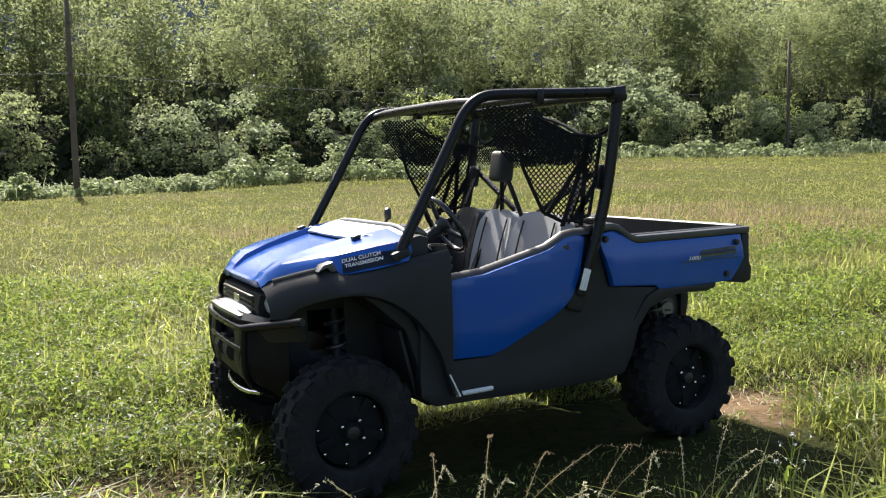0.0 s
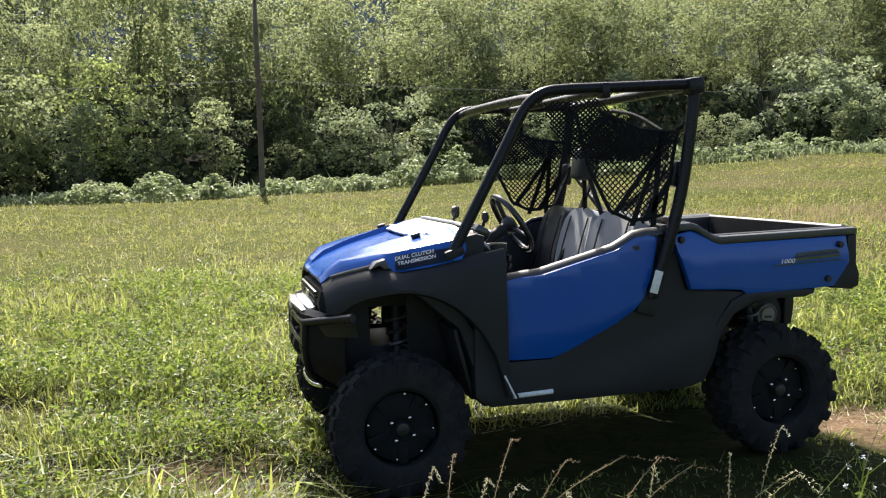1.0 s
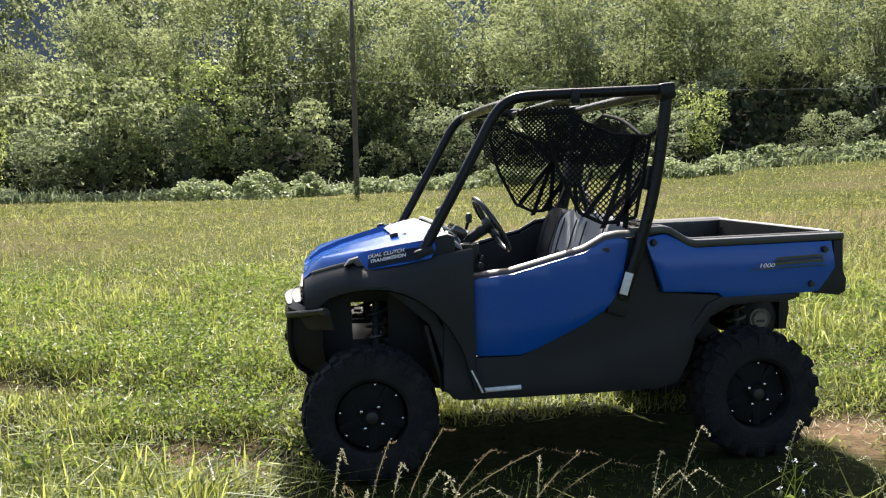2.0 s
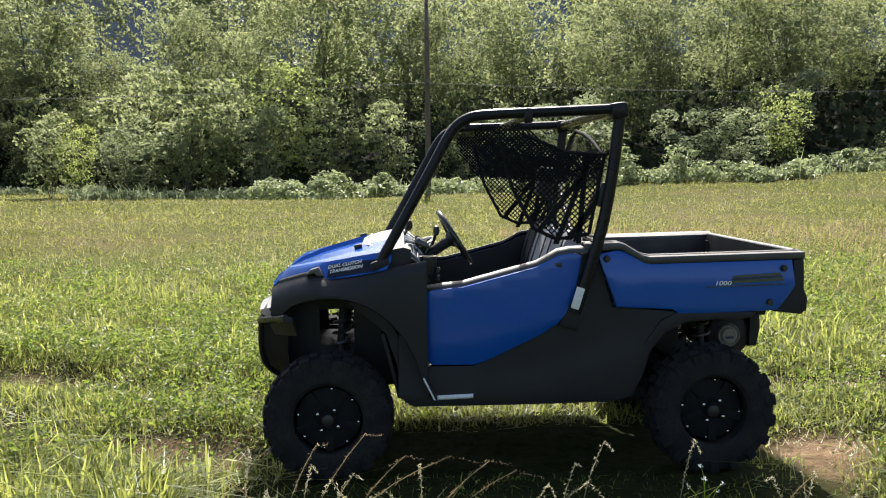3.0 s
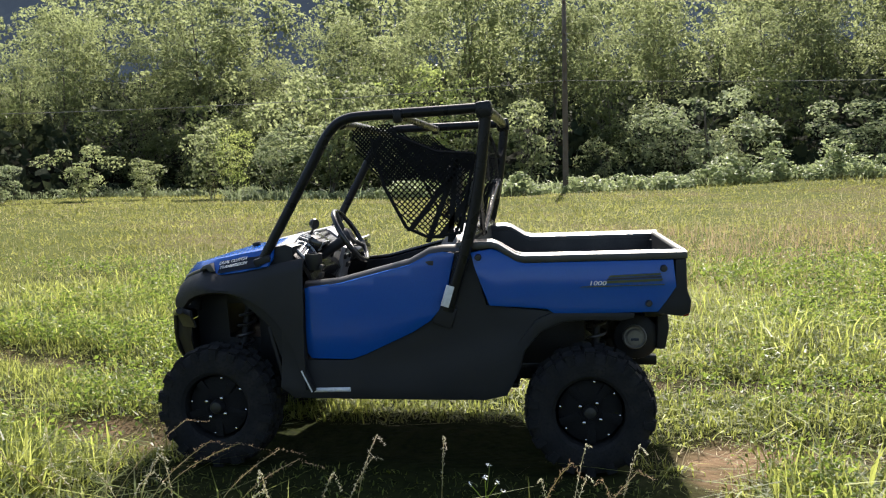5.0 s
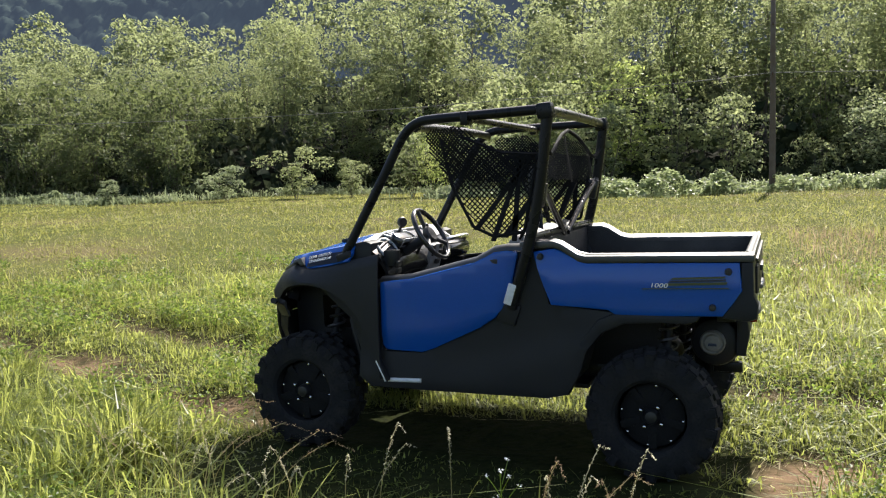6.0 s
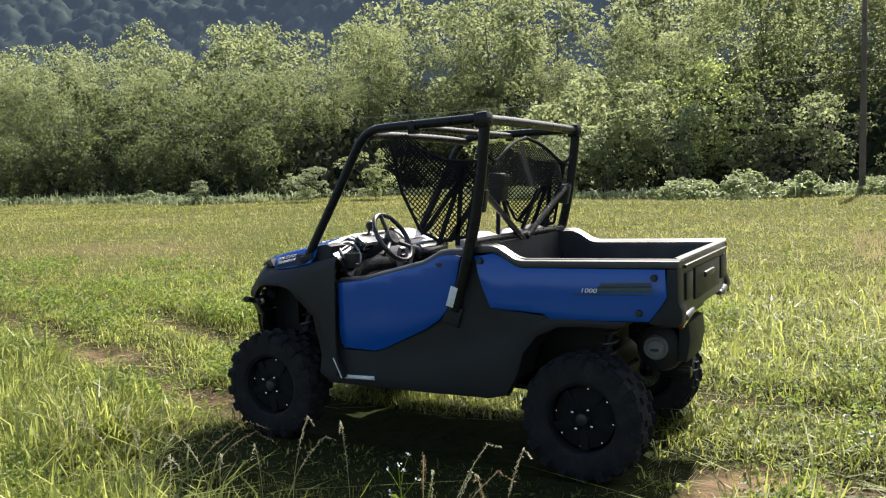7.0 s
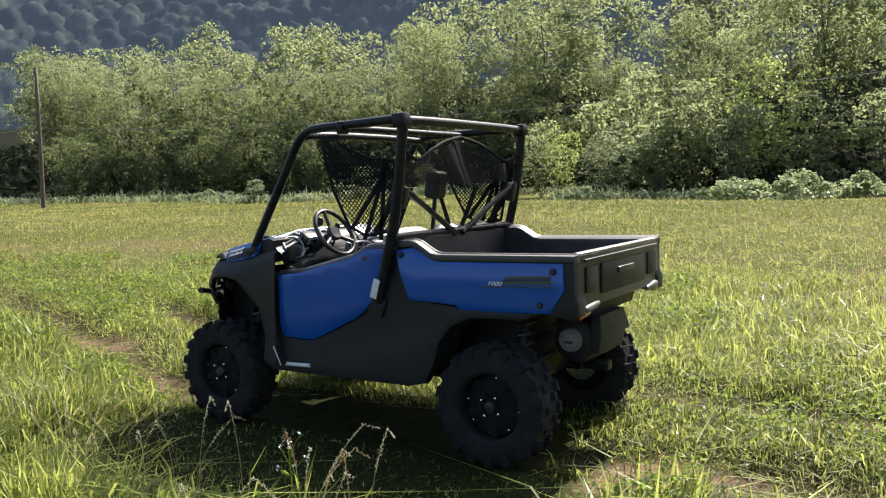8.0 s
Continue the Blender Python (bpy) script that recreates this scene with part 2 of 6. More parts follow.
def edge_y(x):
    """Where the meadow ends and the scrub begins, by x."""
    x = np.asarray(x, float)
    bay = smooth01((x + 36) / 5) * (1 - smooth01((x + 21) / 4))
    return 42.5 + 1.2 * np.sin(x * 0.21) + 0.8 * np.sin(x * 0.53 + 1) + 13 * bay + 0.10 * np.clip(x - 20, 0, 60)


def rut(x, y):
    """How worn the ground is by the two wheel ruts, 0 to 1."""
    bend = 0.42 * np.clip(-1.75 - x, 0, 30)
    a = np.exp(-(((y - (-0.36 + bend)) / 0.27) ** 2))
    b = np.exp(-(((y - (1.12 + 0.95 * bend)) / 0.26) ** 2))
    return np.clip(a + 0.8 * b, 0, 1)


def bare(x, y):
    """The patches where the soil shows through, 0 to 1."""
    spots = 1.0 * np.exp(-(((x - 2.05) / 0.38) ** 2 + ((y + 0.40) / 0.15) ** 2))
    spots += 0.9 * np.exp(-(((x - 1.75) / 0.30) ** 2 + ((y + 0.75) / 0.28) ** 2))
    spots += 0.9 * np.exp(-(((x + 2.1) / 0.55) ** 2 + ((y + 0.10) / 0.22) ** 2))
    spots += 0.6 * np.exp(-(((x + 4.2) / 0.9) ** 2 + ((y - 0.85) / 0.22) ** 2))
    return np.clip(spots, 0, 1)


def lie(x, y):
    """The height of the land."""
    x, y = np.asarray(x, float), np.asarray(y, float)
    side = 0.65 + 2.6 * smooth01((x + 5) / 45)
    z = 0.5 * side * (np.clip(y, 0, 46) / 38) ** 1.5
    z = z + 0.21 * np.clip(y - edge_y(x) - 4, 0, 80) * smooth01((y - edge_y(x) - 4) / 14)
    z = z + 0.02 * np.sin(x * 0.9 + 0.4) * np.sin(y * 0.7) + 0.10 * np.sin(x * 0.11) * np.sin(y * 0.13 + 1) * smooth01(y / 20)
    return z - (0.045 + 0.04 * smooth01((np.abs(x) - 1.7) / 0.8)) * rut(x, y) * np.exp(-((x / 14) ** 2)) + 0.012 * np.sin(x * 4.1) * np.sin(y * 3.7 + 2)


def land():
    """One sheet, fine by the vehicle and ever coarser towards the horizon."""
    def steps(near, reach, count):
        a = np.linspace(0, 1, count)
        return near * count * a / 2.2 + (reach - near * count / 2.2) * a ** 5
    px = steps(0.11, 2600, 130)
    xs = np.concatenate([-px[:0:-1], px])
    py = steps(0.10, 2600, 140)
    ys = np.concatenate([-steps(0.12, 900, 60)[:0:-1], py]) - 0.3
    gx, gy = np.meshgrid(xs, ys)
    gz = lie(gx, gy)
    n = len(xs)
    i = (np.arange(len(ys) - 1)[:, None] * n + np.arange(n - 1)[None]).ravel()
    tris = np.concatenate([np.stack([i, i + 1, i + n + 1], 1), np.stack([i, i + n + 1, i + n], 1)])
    # brown soil left out under and before the vehicle: its shadow as darker ground
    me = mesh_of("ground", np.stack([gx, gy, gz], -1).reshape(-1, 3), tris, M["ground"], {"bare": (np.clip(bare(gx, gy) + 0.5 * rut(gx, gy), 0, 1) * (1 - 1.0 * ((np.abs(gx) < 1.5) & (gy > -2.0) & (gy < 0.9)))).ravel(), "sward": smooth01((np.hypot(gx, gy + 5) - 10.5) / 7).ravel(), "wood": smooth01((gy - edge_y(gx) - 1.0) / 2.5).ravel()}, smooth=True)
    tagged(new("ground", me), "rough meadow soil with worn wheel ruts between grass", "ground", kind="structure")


land()


def ridge(name, dist, height, wave, seed, spread, cols, cell, label):
    """A far wooded ridge: a curved bank of many rounded tree crowns."""
    r = np.random.default_rng(seed)
    ang = np.linspace(-spread, spread, cols)
    rows = np.linspace(0, 1, cols // 6)
    a, v = np.meshgrid(ang, rows)
    crest = height * (0.72 + 0.20 * np.sin(a * wave + seed) + 0.12 * np.sin(a * wave * 2.7 + 1.3 * seed))
    # rounded crowns: the tallest of the domes round each point
    u, w = a * dist / cell, v * dist * 0.42 / cell
    iu, iw = np.floor(u).astype(int), np.floor(w).astype(int)
    jit = r.random((3, 64, 64))
    lump = np.zeros(a.shape)
    crown = np.zeros(a.shape)
    for du in (-1, 0, 1):
        for dw in (-1, 0, 1):
            ku, kw = (iu + du) % 64, (iw + dw) % 64
            gap = np.hypot(u - iu - du - jit[0, ku, kw], w - iw - dw - jit[1, ku, kw])
            dome = np.clip(1 - (gap / 0.95) ** 2, 0, 1) * (0.55 + 0.75 * jit[2, ku, kw])
            crown = np.where(dome > lump, jit[2, (ku + 7) % 64, kw], crown)
            lump = np.maximum(lump, dome)
    lump = lump + 0.34 * r.random(a.shape)
    d = dist + v * dist * 0.42 - lump * cell * 0.35
    z = crest * np.sin(v * math.pi / 2) + lump * cell * 0.95
    verts = np.stack([np.sin(a) * d, np.cos(a) * d, z - 4], -1).reshape(-1, 3)
    n = len(ang)
    i = (np.arange(len(rows) - 1)[:, None] * n + np.arange(n - 1)[None]).ravel()
    tris = np.concatenate([np.stack([i, i + 1, i + n + 1], 1), np.stack([i, i + n + 1, i + n], 1)])
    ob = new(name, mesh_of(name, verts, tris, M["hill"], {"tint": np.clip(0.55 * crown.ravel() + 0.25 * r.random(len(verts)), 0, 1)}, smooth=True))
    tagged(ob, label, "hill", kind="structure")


ridge("backdrop_ridge", 420, 172, 2.6, 3, 1.25, 560, 7.5, "wooded mountain side far behind the trees, blue haze put in as a glow")
ridge("backdrop_ridge", 900, 400, 2.1, 5, 1.35, 330, 20.0, "higher wooded mountain beyond the first ridge, haze put in as a glow")


# ---- plants ----
def leaf_mesh(c, size, r, up=0.35, slim=0.55, face=None):
    """Folded four-point leaves at the places c, turned at random but leaning upwards."""
    n = len(c)
    nrm = r.normal(size=(n, 3)) + (0, 0, up * 2) if face is None else face * 0.45 + r.normal(size=(n, 3)) * 0.62 + (0, 0, up * 1.7)
    nrm /= np.linalg.norm(nrm, axis=1, keepdims=True)
    t = np.cross(nrm, r.normal(size=(n, 3)))
    t /= np.linalg.norm(t, axis=1, keepdims=True) + 1e-9
    b = np.cross(nrm, t)
    s = (size * r.uniform(0.6, 1.35, n))[:, None]
    w = s * slim * r.uniform(0.7, 1.2, (n, 1))
    verts = np.stack([c - t * s * 0.5, c + b * w * 0.5 + nrm * s * 0.12 - t * s * 0.08, c + t * s * 0.5, c - b * w * 0.5 + nrm * s * 0.12 - t * s * 0.08], 1).reshape(-1, 3)
    k = np.arange(n)[:, None] * 4
    tris = np.concatenate([k + [0, 1, 2], k + [0, 2, 3]])
    return verts, tris


def limb_mesh(paths, segs=4):
    """Tapered limbs along paths of (place, radius)."""
    vs, ts, base = [], [], 0
    for path in paths:
        p = np.array([q[:3] for q in path], float)
        rad = np.array([q[3] for q in path], float)
        d = np.gradient(p, axis=0)
        d /= np.linalg.norm(d, axis=1, keepdims=True) + 1e-9
        u = np.cross(d, (0.31, 0.94, 0.1))
        u /= np.linalg.norm(u, axis=1, keepdims=True) + 1e-9
        w = np.cross(d, u)
        a = np.linspace(0, 2 * math.pi, segs, endpoint=False)
        ring = p[:, None] + rad[:, None, None] * (np.cos(a)[None, :, None] * u[:, None] + np.sin(a)[None, :, None] * w[:, None])
        vs.append(ring.reshape(-1, 3))
        for i in range(len(p) - 1):
            k = base + i * segs + np.arange(segs)
            k2 = base + i * segs + (np.arange(segs) + 1) % segs
            ts += [np.stack([k, k2, k2 + segs], 1), np.stack([k, k2 + segs, k + segs], 1)]
        base += len(p) * segs
    return np.concatenate(vs), np.concatenate(ts)


def core_shape(level):
    b = bmesh.new()
    bmesh.ops.create_icosphere(b, subdivisions=level, radius=1.0)
    b.verts.ensure_lookup_table()
    v = np.array([q.co[:] for q in b.verts])
    t = np.array([[q.index for q in f.verts] for f in b.faces])
    b.free()
    return v, t


CORES = {1: core_shape(1)}


def tree(name, seed, height, crown_low, width, leaves, leaf, mat, label, clumps=46, stems=1, core=1, group="trees along the meadow edge"):
    """A tree or shrub at the origin: tapered stems with limbs, and a gappy crown of small leaves in clumps."""
    r = np.random.default_rng(seed)
    root = thing(name, label, "tree" if height > 6.5 else "shrub", group)
    cs, paths = [], []
    for s in range(stems):
        lean = r.normal(size=2) * (0.03 if stems == 1 else 0.22) * height
        steps = 7
        path = []
        for i in range(steps):
            f = i / (steps - 1)
            path.append((lean[0] * f + r.normal() * 0.012 * height * f, lean[1] * f + r.normal() * 0.012 * height * f, -0.3 + f * height * 0.93,
                         (0.0095 * height / math.sqrt(stems)) * (1 - f) ** 0.8 + 0.012))
        paths.append(path)
    for i in range(clumps):
        f = (i + 0.5) / clumps
        zz = crown_low + (height - crown_low) * f ** 0.85
        swell = math.sin(math.pi * min(1, 0.16 + 0.84 * (1 - f) ** 0.75)) ** 0.6
        ang, rad = r.uniform(0, 2 * math.pi), width * 0.5 * swell * math.sqrt(r.uniform(0.06, 1.0)) * r.uniform(0.7, 1.2)
        stem = paths[r.integers(len(paths))]
        j = min(len(stem) - 1, max(1, int((zz / height) * (len(stem) - 1) * 0.8)))
        c = np.array([stem[j][0] + math.cos(ang) * rad, stem[j][1] + math.sin(ang) * rad, zz])
        cs.append((c, width * (r.uniform(0.14, 0.22) if i % 4 else r.uniform(0.07, 0.11))))
        s0 = np.array(stem[j][:3])
        mid = (s0 + c) / 2 + (0, 0, 0.10 * rad)
        paths.append([(*s0, stem[j][3] * 0.55 + 0.006), (*mid, stem[j][3] * 0.32 + 0.005), (*c, 0.006)])
    area = sum(q[1] ** 2 for q in cs)
    pts, ways = [], []
    for c, rad in cs:
        k = int(leaves * rad ** 2 / area * r.uniform(0.75, 1.25))
        d = r.normal(size=(k, 3)) + (0, 0, 0.55)
        d /= np.linalg.norm(d, axis=1, keepdims=True)
        pts.append(c + d * (rad * r.uniform(0.74, 1.10, (k, 1))) * (1.12, 1.12, 0.82) * (1 + 0.22 * np.sin(d * 7 + c.sum())))
        ways.append(d)
    pts = np.concatenate(pts)
    v, t = leaf_mesh(pts, leaf, r, slim=0.68, face=np.concatenate(ways))
    tint = np.repeat(np.clip(r.normal(0.22, 0.12, len(pts)) + 0.40 * np.concatenate([np.full(len(q), r.random()) for q in ways]), 0, 1), 4)
    under(new("crown", mesh_of("crown", v, t, mat, {"tint": tint})), root)
    # dark lumps added in the lower clumps, the crown's inner shade in their colour
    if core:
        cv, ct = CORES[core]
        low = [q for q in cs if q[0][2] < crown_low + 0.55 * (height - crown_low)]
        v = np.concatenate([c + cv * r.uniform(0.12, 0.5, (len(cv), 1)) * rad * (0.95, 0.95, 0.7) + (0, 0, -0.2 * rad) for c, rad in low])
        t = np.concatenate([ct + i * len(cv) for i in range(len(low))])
        under(new("inner_crown", mesh_of("inner_crown", v, t, M["inner_shade"], {"tint": r.random(len(v)) * 0.8})), root)["kind"] = "stuff"
    v, t = limb_mesh(paths)
    under(new("trunk", mesh_of("trunk", v, t, M["bark"], smooth=True)), root)
    return root


def planted(x, y, turn, size, tall=1.0):
    return pose(x, y, float(lie(x, y)) - 0.05, 0, 0, turn) @ Matrix.Diagonal((size, size, size * tall, 1))


class Grove:
    """A few plants of a kind, which are then set out again and again."""

    def __init__(self, *kinds):
        self.kinds, self.used = kinds, set()

    def put(self, i, x, y, turn, size, tall=1.0):
        k = self.kinds[i % len(self.kinds)]
        m = planted(x, y, turn, size, tall)
        if k.name not in self.used:
            self.used.add(k.name)
            k.matrix_basis = m
            return k
        return copy_thing(k, m)


def forest():
    r = np.random.default_rng(21)
    tall = Grove(*[tree("tree", 30 + i, 16.0, 3.4 + 0.8 * (i % 3), 9.2 + 0.7 * (i % 4), 8600, 0.30, M["leaf_green" if i in (0, 3) else "leaf"], lab, clumps=32, core=0)
                   for i, lab in enumerate(("tall broadleaf tree with a dense dark green crown", "tall slender tree with a gappy olive green crown",
                                            "tall leafy tree with yellowing tips in the wood", "tall broadleaf tree hung with vines at the wood's edge",
                                            "tall grey-green tree with a rounded crown"))])
    rear = Grove(*[tree("tree", 40 + i, 16.0, 0.6, 9.0 + 0.8 * i, 2300, 0.55, M["leaf"], lab, clumps=34, core=0)
                   for i, lab in enumerate(("tall broadleaf tree deep in the wood behind", "tall olive green tree on the wooded slope", "tall dark tree high on the wooded slope"))])
    shrub = Grove(*[tree("shrub", 60 + i, 5.4, 0.5, 4.8 + 0.4 * (i % 3), 2100, 0.25, M["leaf_pale"] if i % 2 else M["leaf"], lab, clumps=16, stems=4, group="scrub along the meadow edge")
                    for i, lab in enumerate(("bushy grey-green shrub at the meadow's edge", "feathery pale shrub at the meadow's edge",
                                             "dense dark green thicket shrub", "spreading olive green shrub at the wood's edge"))])
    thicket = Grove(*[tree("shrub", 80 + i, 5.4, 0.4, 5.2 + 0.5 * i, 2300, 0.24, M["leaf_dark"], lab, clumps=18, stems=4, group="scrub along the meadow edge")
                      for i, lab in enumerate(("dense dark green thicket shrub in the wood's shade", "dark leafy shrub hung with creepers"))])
    for row, (gap, back, size, spread) in enumerate(((4.8, 18, 0.93, 92), (6.4, 31, 0.90, 112), (8.0, 47, 1.0, 140))):
        x = -spread
        while x < spread * 1.2:
            xx = x + r.uniform(-1.4, 1.4)
            yy = float(edge_y(xx)) + back + r.uniform(-2.6, 2.6)
            inner = 1 - smooth01((abs(xx + 2) - 26) / 26)
            s = size * (0.87 + 0.15 * float(inner)) * r.uniform(0.78, 1.16) * (1 + 0.4 * float(smooth01((xx - 22) / 45)))
            (rear if row else tall).put(int(r.integers(5)) if xx > -18 or r.random() < 0.35 else (0, 3)[int(r.integers(2))], xx, yy, r.uniform(0, 360), s, r.uniform(0.92, 1.12))
            x += gap * r.uniform(0.8, 1.25)
    for row, (gap, back, size) in enumerate(((3.3, 5.6, 0.90), (3.6, 10.0, 1.25))):
        x = -72.0
        while x < 78:
            xx = x + r.uniform(-1.0, 1.0)
            yy = float(edge_y(xx)) + back + r.uniform(-1.2, 1.2)
            if r.random() > (0.25, 0.45)[row]:
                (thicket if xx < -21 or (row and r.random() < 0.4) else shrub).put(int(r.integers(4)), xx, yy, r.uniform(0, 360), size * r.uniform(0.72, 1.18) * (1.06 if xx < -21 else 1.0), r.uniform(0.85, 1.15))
            x += gap * r.uniform(0.8, 1.3)
    # the plants that stand out by their colour or place
    bright = Grove(tree("young_tree", 91, 8.2, 1.2, 6.2, 2300, 0.26, M["leaf_bright"], "young tree with bright yellow-green backlit leaves", clumps=34, stems=2, group=""))
    bright.put(0, -6.9, 48.6, 20, 0.92)
    bright.put(0, -18.2, 44.4, 140, 0.46, 1.15)
    bright.put(0, 23.2, 46.6, 60, 0.60)
    bright.put(0, 61.5, 53.0, 200, 0.72)
    for x, y, s, tl in ((-39.4, 39.9, 0.36, 0.9), (-12.8, 46.0, 1.12, 1.0), (-15.4, 44.8, 0.78, 0.95), (-20.0, 45.2, 0.82, 0.9), (9.6, 46.5, 1.08, 1.05), (-28, 44.5, 0.66, 0.8), (-31.5, 41.8, 0.6, 0.75), (-24.5, 45.5, 0.5, 0.8)):
        shrub.put(int(abs(x)) % 4, x, y, x * 37, s, tl)


forest()


def bank(name, xs, label, clumps, per, leaf, mat, high, seed, deep=1.6, lift=0.0):
    """Tangled leaves along the meadow's edge in rounded heaps; their height by x from high(x)."""
    r = np.random.default_rng(seed)
    cx = r.uniform(xs[0], xs[1], clumps)
    f = r.random(clumps)
    top = high(cx) * (0.70 + 0.30 * np.sin(cx * 1.7 + seed) * np.sin(cx * 0.63 + 2) + 0.18 * np.sin(cx * 3.1 + 2 * np.sin(cx * 1.1)))
    cy = edge_y(cx) + lift + deep * (f * 2 - 1) + 0.3 * np.sin(cx * 2.7)
    rad = r.uniform(0.22, 0.55, clumps)
    cz = lie(cx, cy) + np.clip(top * np.sin(math.pi * (0.12 + 0.76 * f)) - rad * 0.8, 0.05, 9) * r.uniform(0.25, 1.0, clumps) ** 0.6
    d = r.normal(size=(clumps * per, 3)) + (0, 0, 0.4)
    d /= np.linalg.norm(d, axis=1, keepdims=True)
    c = np.repeat(np.stack([cx, cy, cz], 1), per, 0) + d * np.repeat(rad, per)[:, None] * r.uniform(0.75, 1.1, (len(d), 1)) * (1.15, 1.0, 0.85)
    v, t = leaf_mesh(c, leaf, r, up=0.5, slim=0.8, face=d)
    tint = np.repeat(np.clip(r.normal(0.22, 0.16, len(c)) + 0.36 * np.repeat(r.random(clumps), per), 0, 1), 4)
    tagged(new(name, mesh_of(name, v, t, mat, {"tint": tint})), label, "hedge", kind="stuff")


bank("vine_bank", (-8.5, 21), "low bank of sunlit tangled vines at the meadow's edge", 420, 46, 0.19, M["leaf_vine"], lambda x: 1.15 + 1.1 * np.exp(-(((x - 12.5) / 4.2) ** 2)) + 0.7 * np.exp(-(((x + 4.5) / 2.2) ** 2)), 4, lift=-1.3)
bank("bramble_bank", (21, 80), "low overgrown bank of brambles along the meadow's edge", 520, 30, 0.24, M["leaf_vine"], lambda x: 1.3 + 0.5 * np.sin(x * 0.31) ** 2, 5, lift=-0.2)
bank("bramble_bank", (-80, -8.5), "low overgrown bank of brambles along the meadow's edge", 560, 32, 0.22, M["leaf_pale"], lambda x: 0.45 + 0.8 * np.sin(x * 0.23) ** 2 * np.abs(np.sin(x * 0.61)), 6, lift=0.2)


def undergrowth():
    """A tangle added over the wood's floor and slope, the wood's shade in its dark colour."""
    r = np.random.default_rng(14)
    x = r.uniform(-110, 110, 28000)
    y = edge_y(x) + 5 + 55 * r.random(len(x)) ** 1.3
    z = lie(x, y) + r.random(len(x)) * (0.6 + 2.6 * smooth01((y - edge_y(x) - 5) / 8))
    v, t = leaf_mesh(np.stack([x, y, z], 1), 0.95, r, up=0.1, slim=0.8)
    tagged(new("undergrowth", mesh_of("undergrowth", v, t, M["undergrowth"], {"tint": np.repeat(r.random(len(x)) * 0.7, 4)})), "tangled undergrowth on the wood's floor, the wood's shade put into its colour", "undergrowth", kind="stuff")


undergrowth()


# ---- utility poles and wires ----
def utility_pole(x, y, tall, lean=0.0):
    root = thing("utility_pole", "tall weathered wooden utility pole at the meadow's edge", "utility pole", "poles along the meadow")
    v, t = limb_mesh([[(0, 0, -0.6, 0.16), (0.01, 0, tall * 0.35, 0.15), (0, 0, tall * 0.7, 0.13), (0, 0, tall, 0.11), (0, 0, tall + 0.02, 0.01)]], 12)
    under(new("shaft", mesh_of("shaft", v, t, M["pole"], smooth=True)), root)
    for z, out in ((0.565 * tall, 0.22), (0.80 * tall, 0.18), (0.965 * tall, 0.0)):
        v, t = limb_mesh([[(0, -0.10, z - 0.10, 0.012), (0, -0.16 - out * 0.3, z - 0.02, 0.012), (0, -0.17 - out * 0.3, z + 0.03, 0.012)]], 6)
        under(new("bracket", mesh_of("bracket", v, t, M["grey"])), root)
        v, t = limb_mesh([[(0, -0.17 - out * 0.3, z, 0.02), (0, -0.17 - out * 0.3, z + 0.03, 0.055), (0, -0.17 - out * 0.3, z + 0.07, 0.03), (0, -0.17 - out * 0.3, z + 0.10, 0.05), (0, -0.17 - out * 0.3, z + 0.14, 0.012)]], 10)
        under(new("insulator", mesh_of("insulator", v, t, M["ceramic"], smooth=True)), root)
    root.matrix_basis = pose(x, y, float(lie(x, y)), 0, lean, 0)
    return root


POLES = ((59.8, 50.0, 9.8), (1.2, 41.7, 10.3), (-53.0, 33.0, 9.8), (-112.0, 24.0, 9.8), (118.0, 58.0, 9.8))
for px_, py_, tall_ in POLES:
    utility_pole(px_, py_, tall_)


def wire(a, b, z, sag, radius):
    (x0, y0, h0), (x1, y1, h1) = a, b
    za, zb = float(lie(x0, y0)) + z * h0, float(lie(x1, y1)) + z * h1
    path = [(x0 + (x1 - x0) * f, y0 - 0.2 + (y1 - y0) * f, za + (zb - za) * f - sag * 4 * f * (1 - f), radius) for f in np.linspace(0, 1, 17)]
    v, t = limb_mesh([path], 5)
    tagged(new("overhead_wire", mesh_of("overhead_wire", v, t, M["wire"], smooth=True)), "thin slack overhead wire strung between wooden poles", "wire", "wires between the poles", kind="structure")


line = sorted(POLES)
for a_, b_ in zip(line, line[1:]):
    for zf, sg, rd in ((0.575, 0.9, 0.016), (0.81, 0.9, 0.005), (0.975, 0.8, 0.005)):
        wire(a_, b_, zf, sg, rd)

# ---- the utility vehicle: front towards -x, driver's side towards -y ----
def part(name, bm, mat, parent, label="", sharp=38):
    """Links a bmesh as one mesh object under a thing or a part."""
    bmesh.ops.recalc_face_normals(bm, faces=bm.faces)
    me = bpy.data.meshes.new(name)
    bm.to_mesh(me)
    bm.free()
    for p in me.polygons:
        p.use_smooth = True
    me.set_sharp_from_angle(angle=radians(sharp))
    me.materials.append(M[mat])
    ob = new(name, me)
    ob.parent = parent
    if label:
        ob["label"] = label
    return ob


def added(bm, make, m=None):
    """Runs make on a fresh bmesh and adds the outcome to bm, moved by m."""
    b = bmesh.new()
    make(b)
    if m is not None:
        bmesh.ops.transform(b, matrix=m, verts=b.verts)
    me = bpy.data.meshes.new("piece")
    b.to_mesh(me)
    b.free()
    bm.from_mesh(me)
    bpy.data.meshes.remove(me)
    return bm


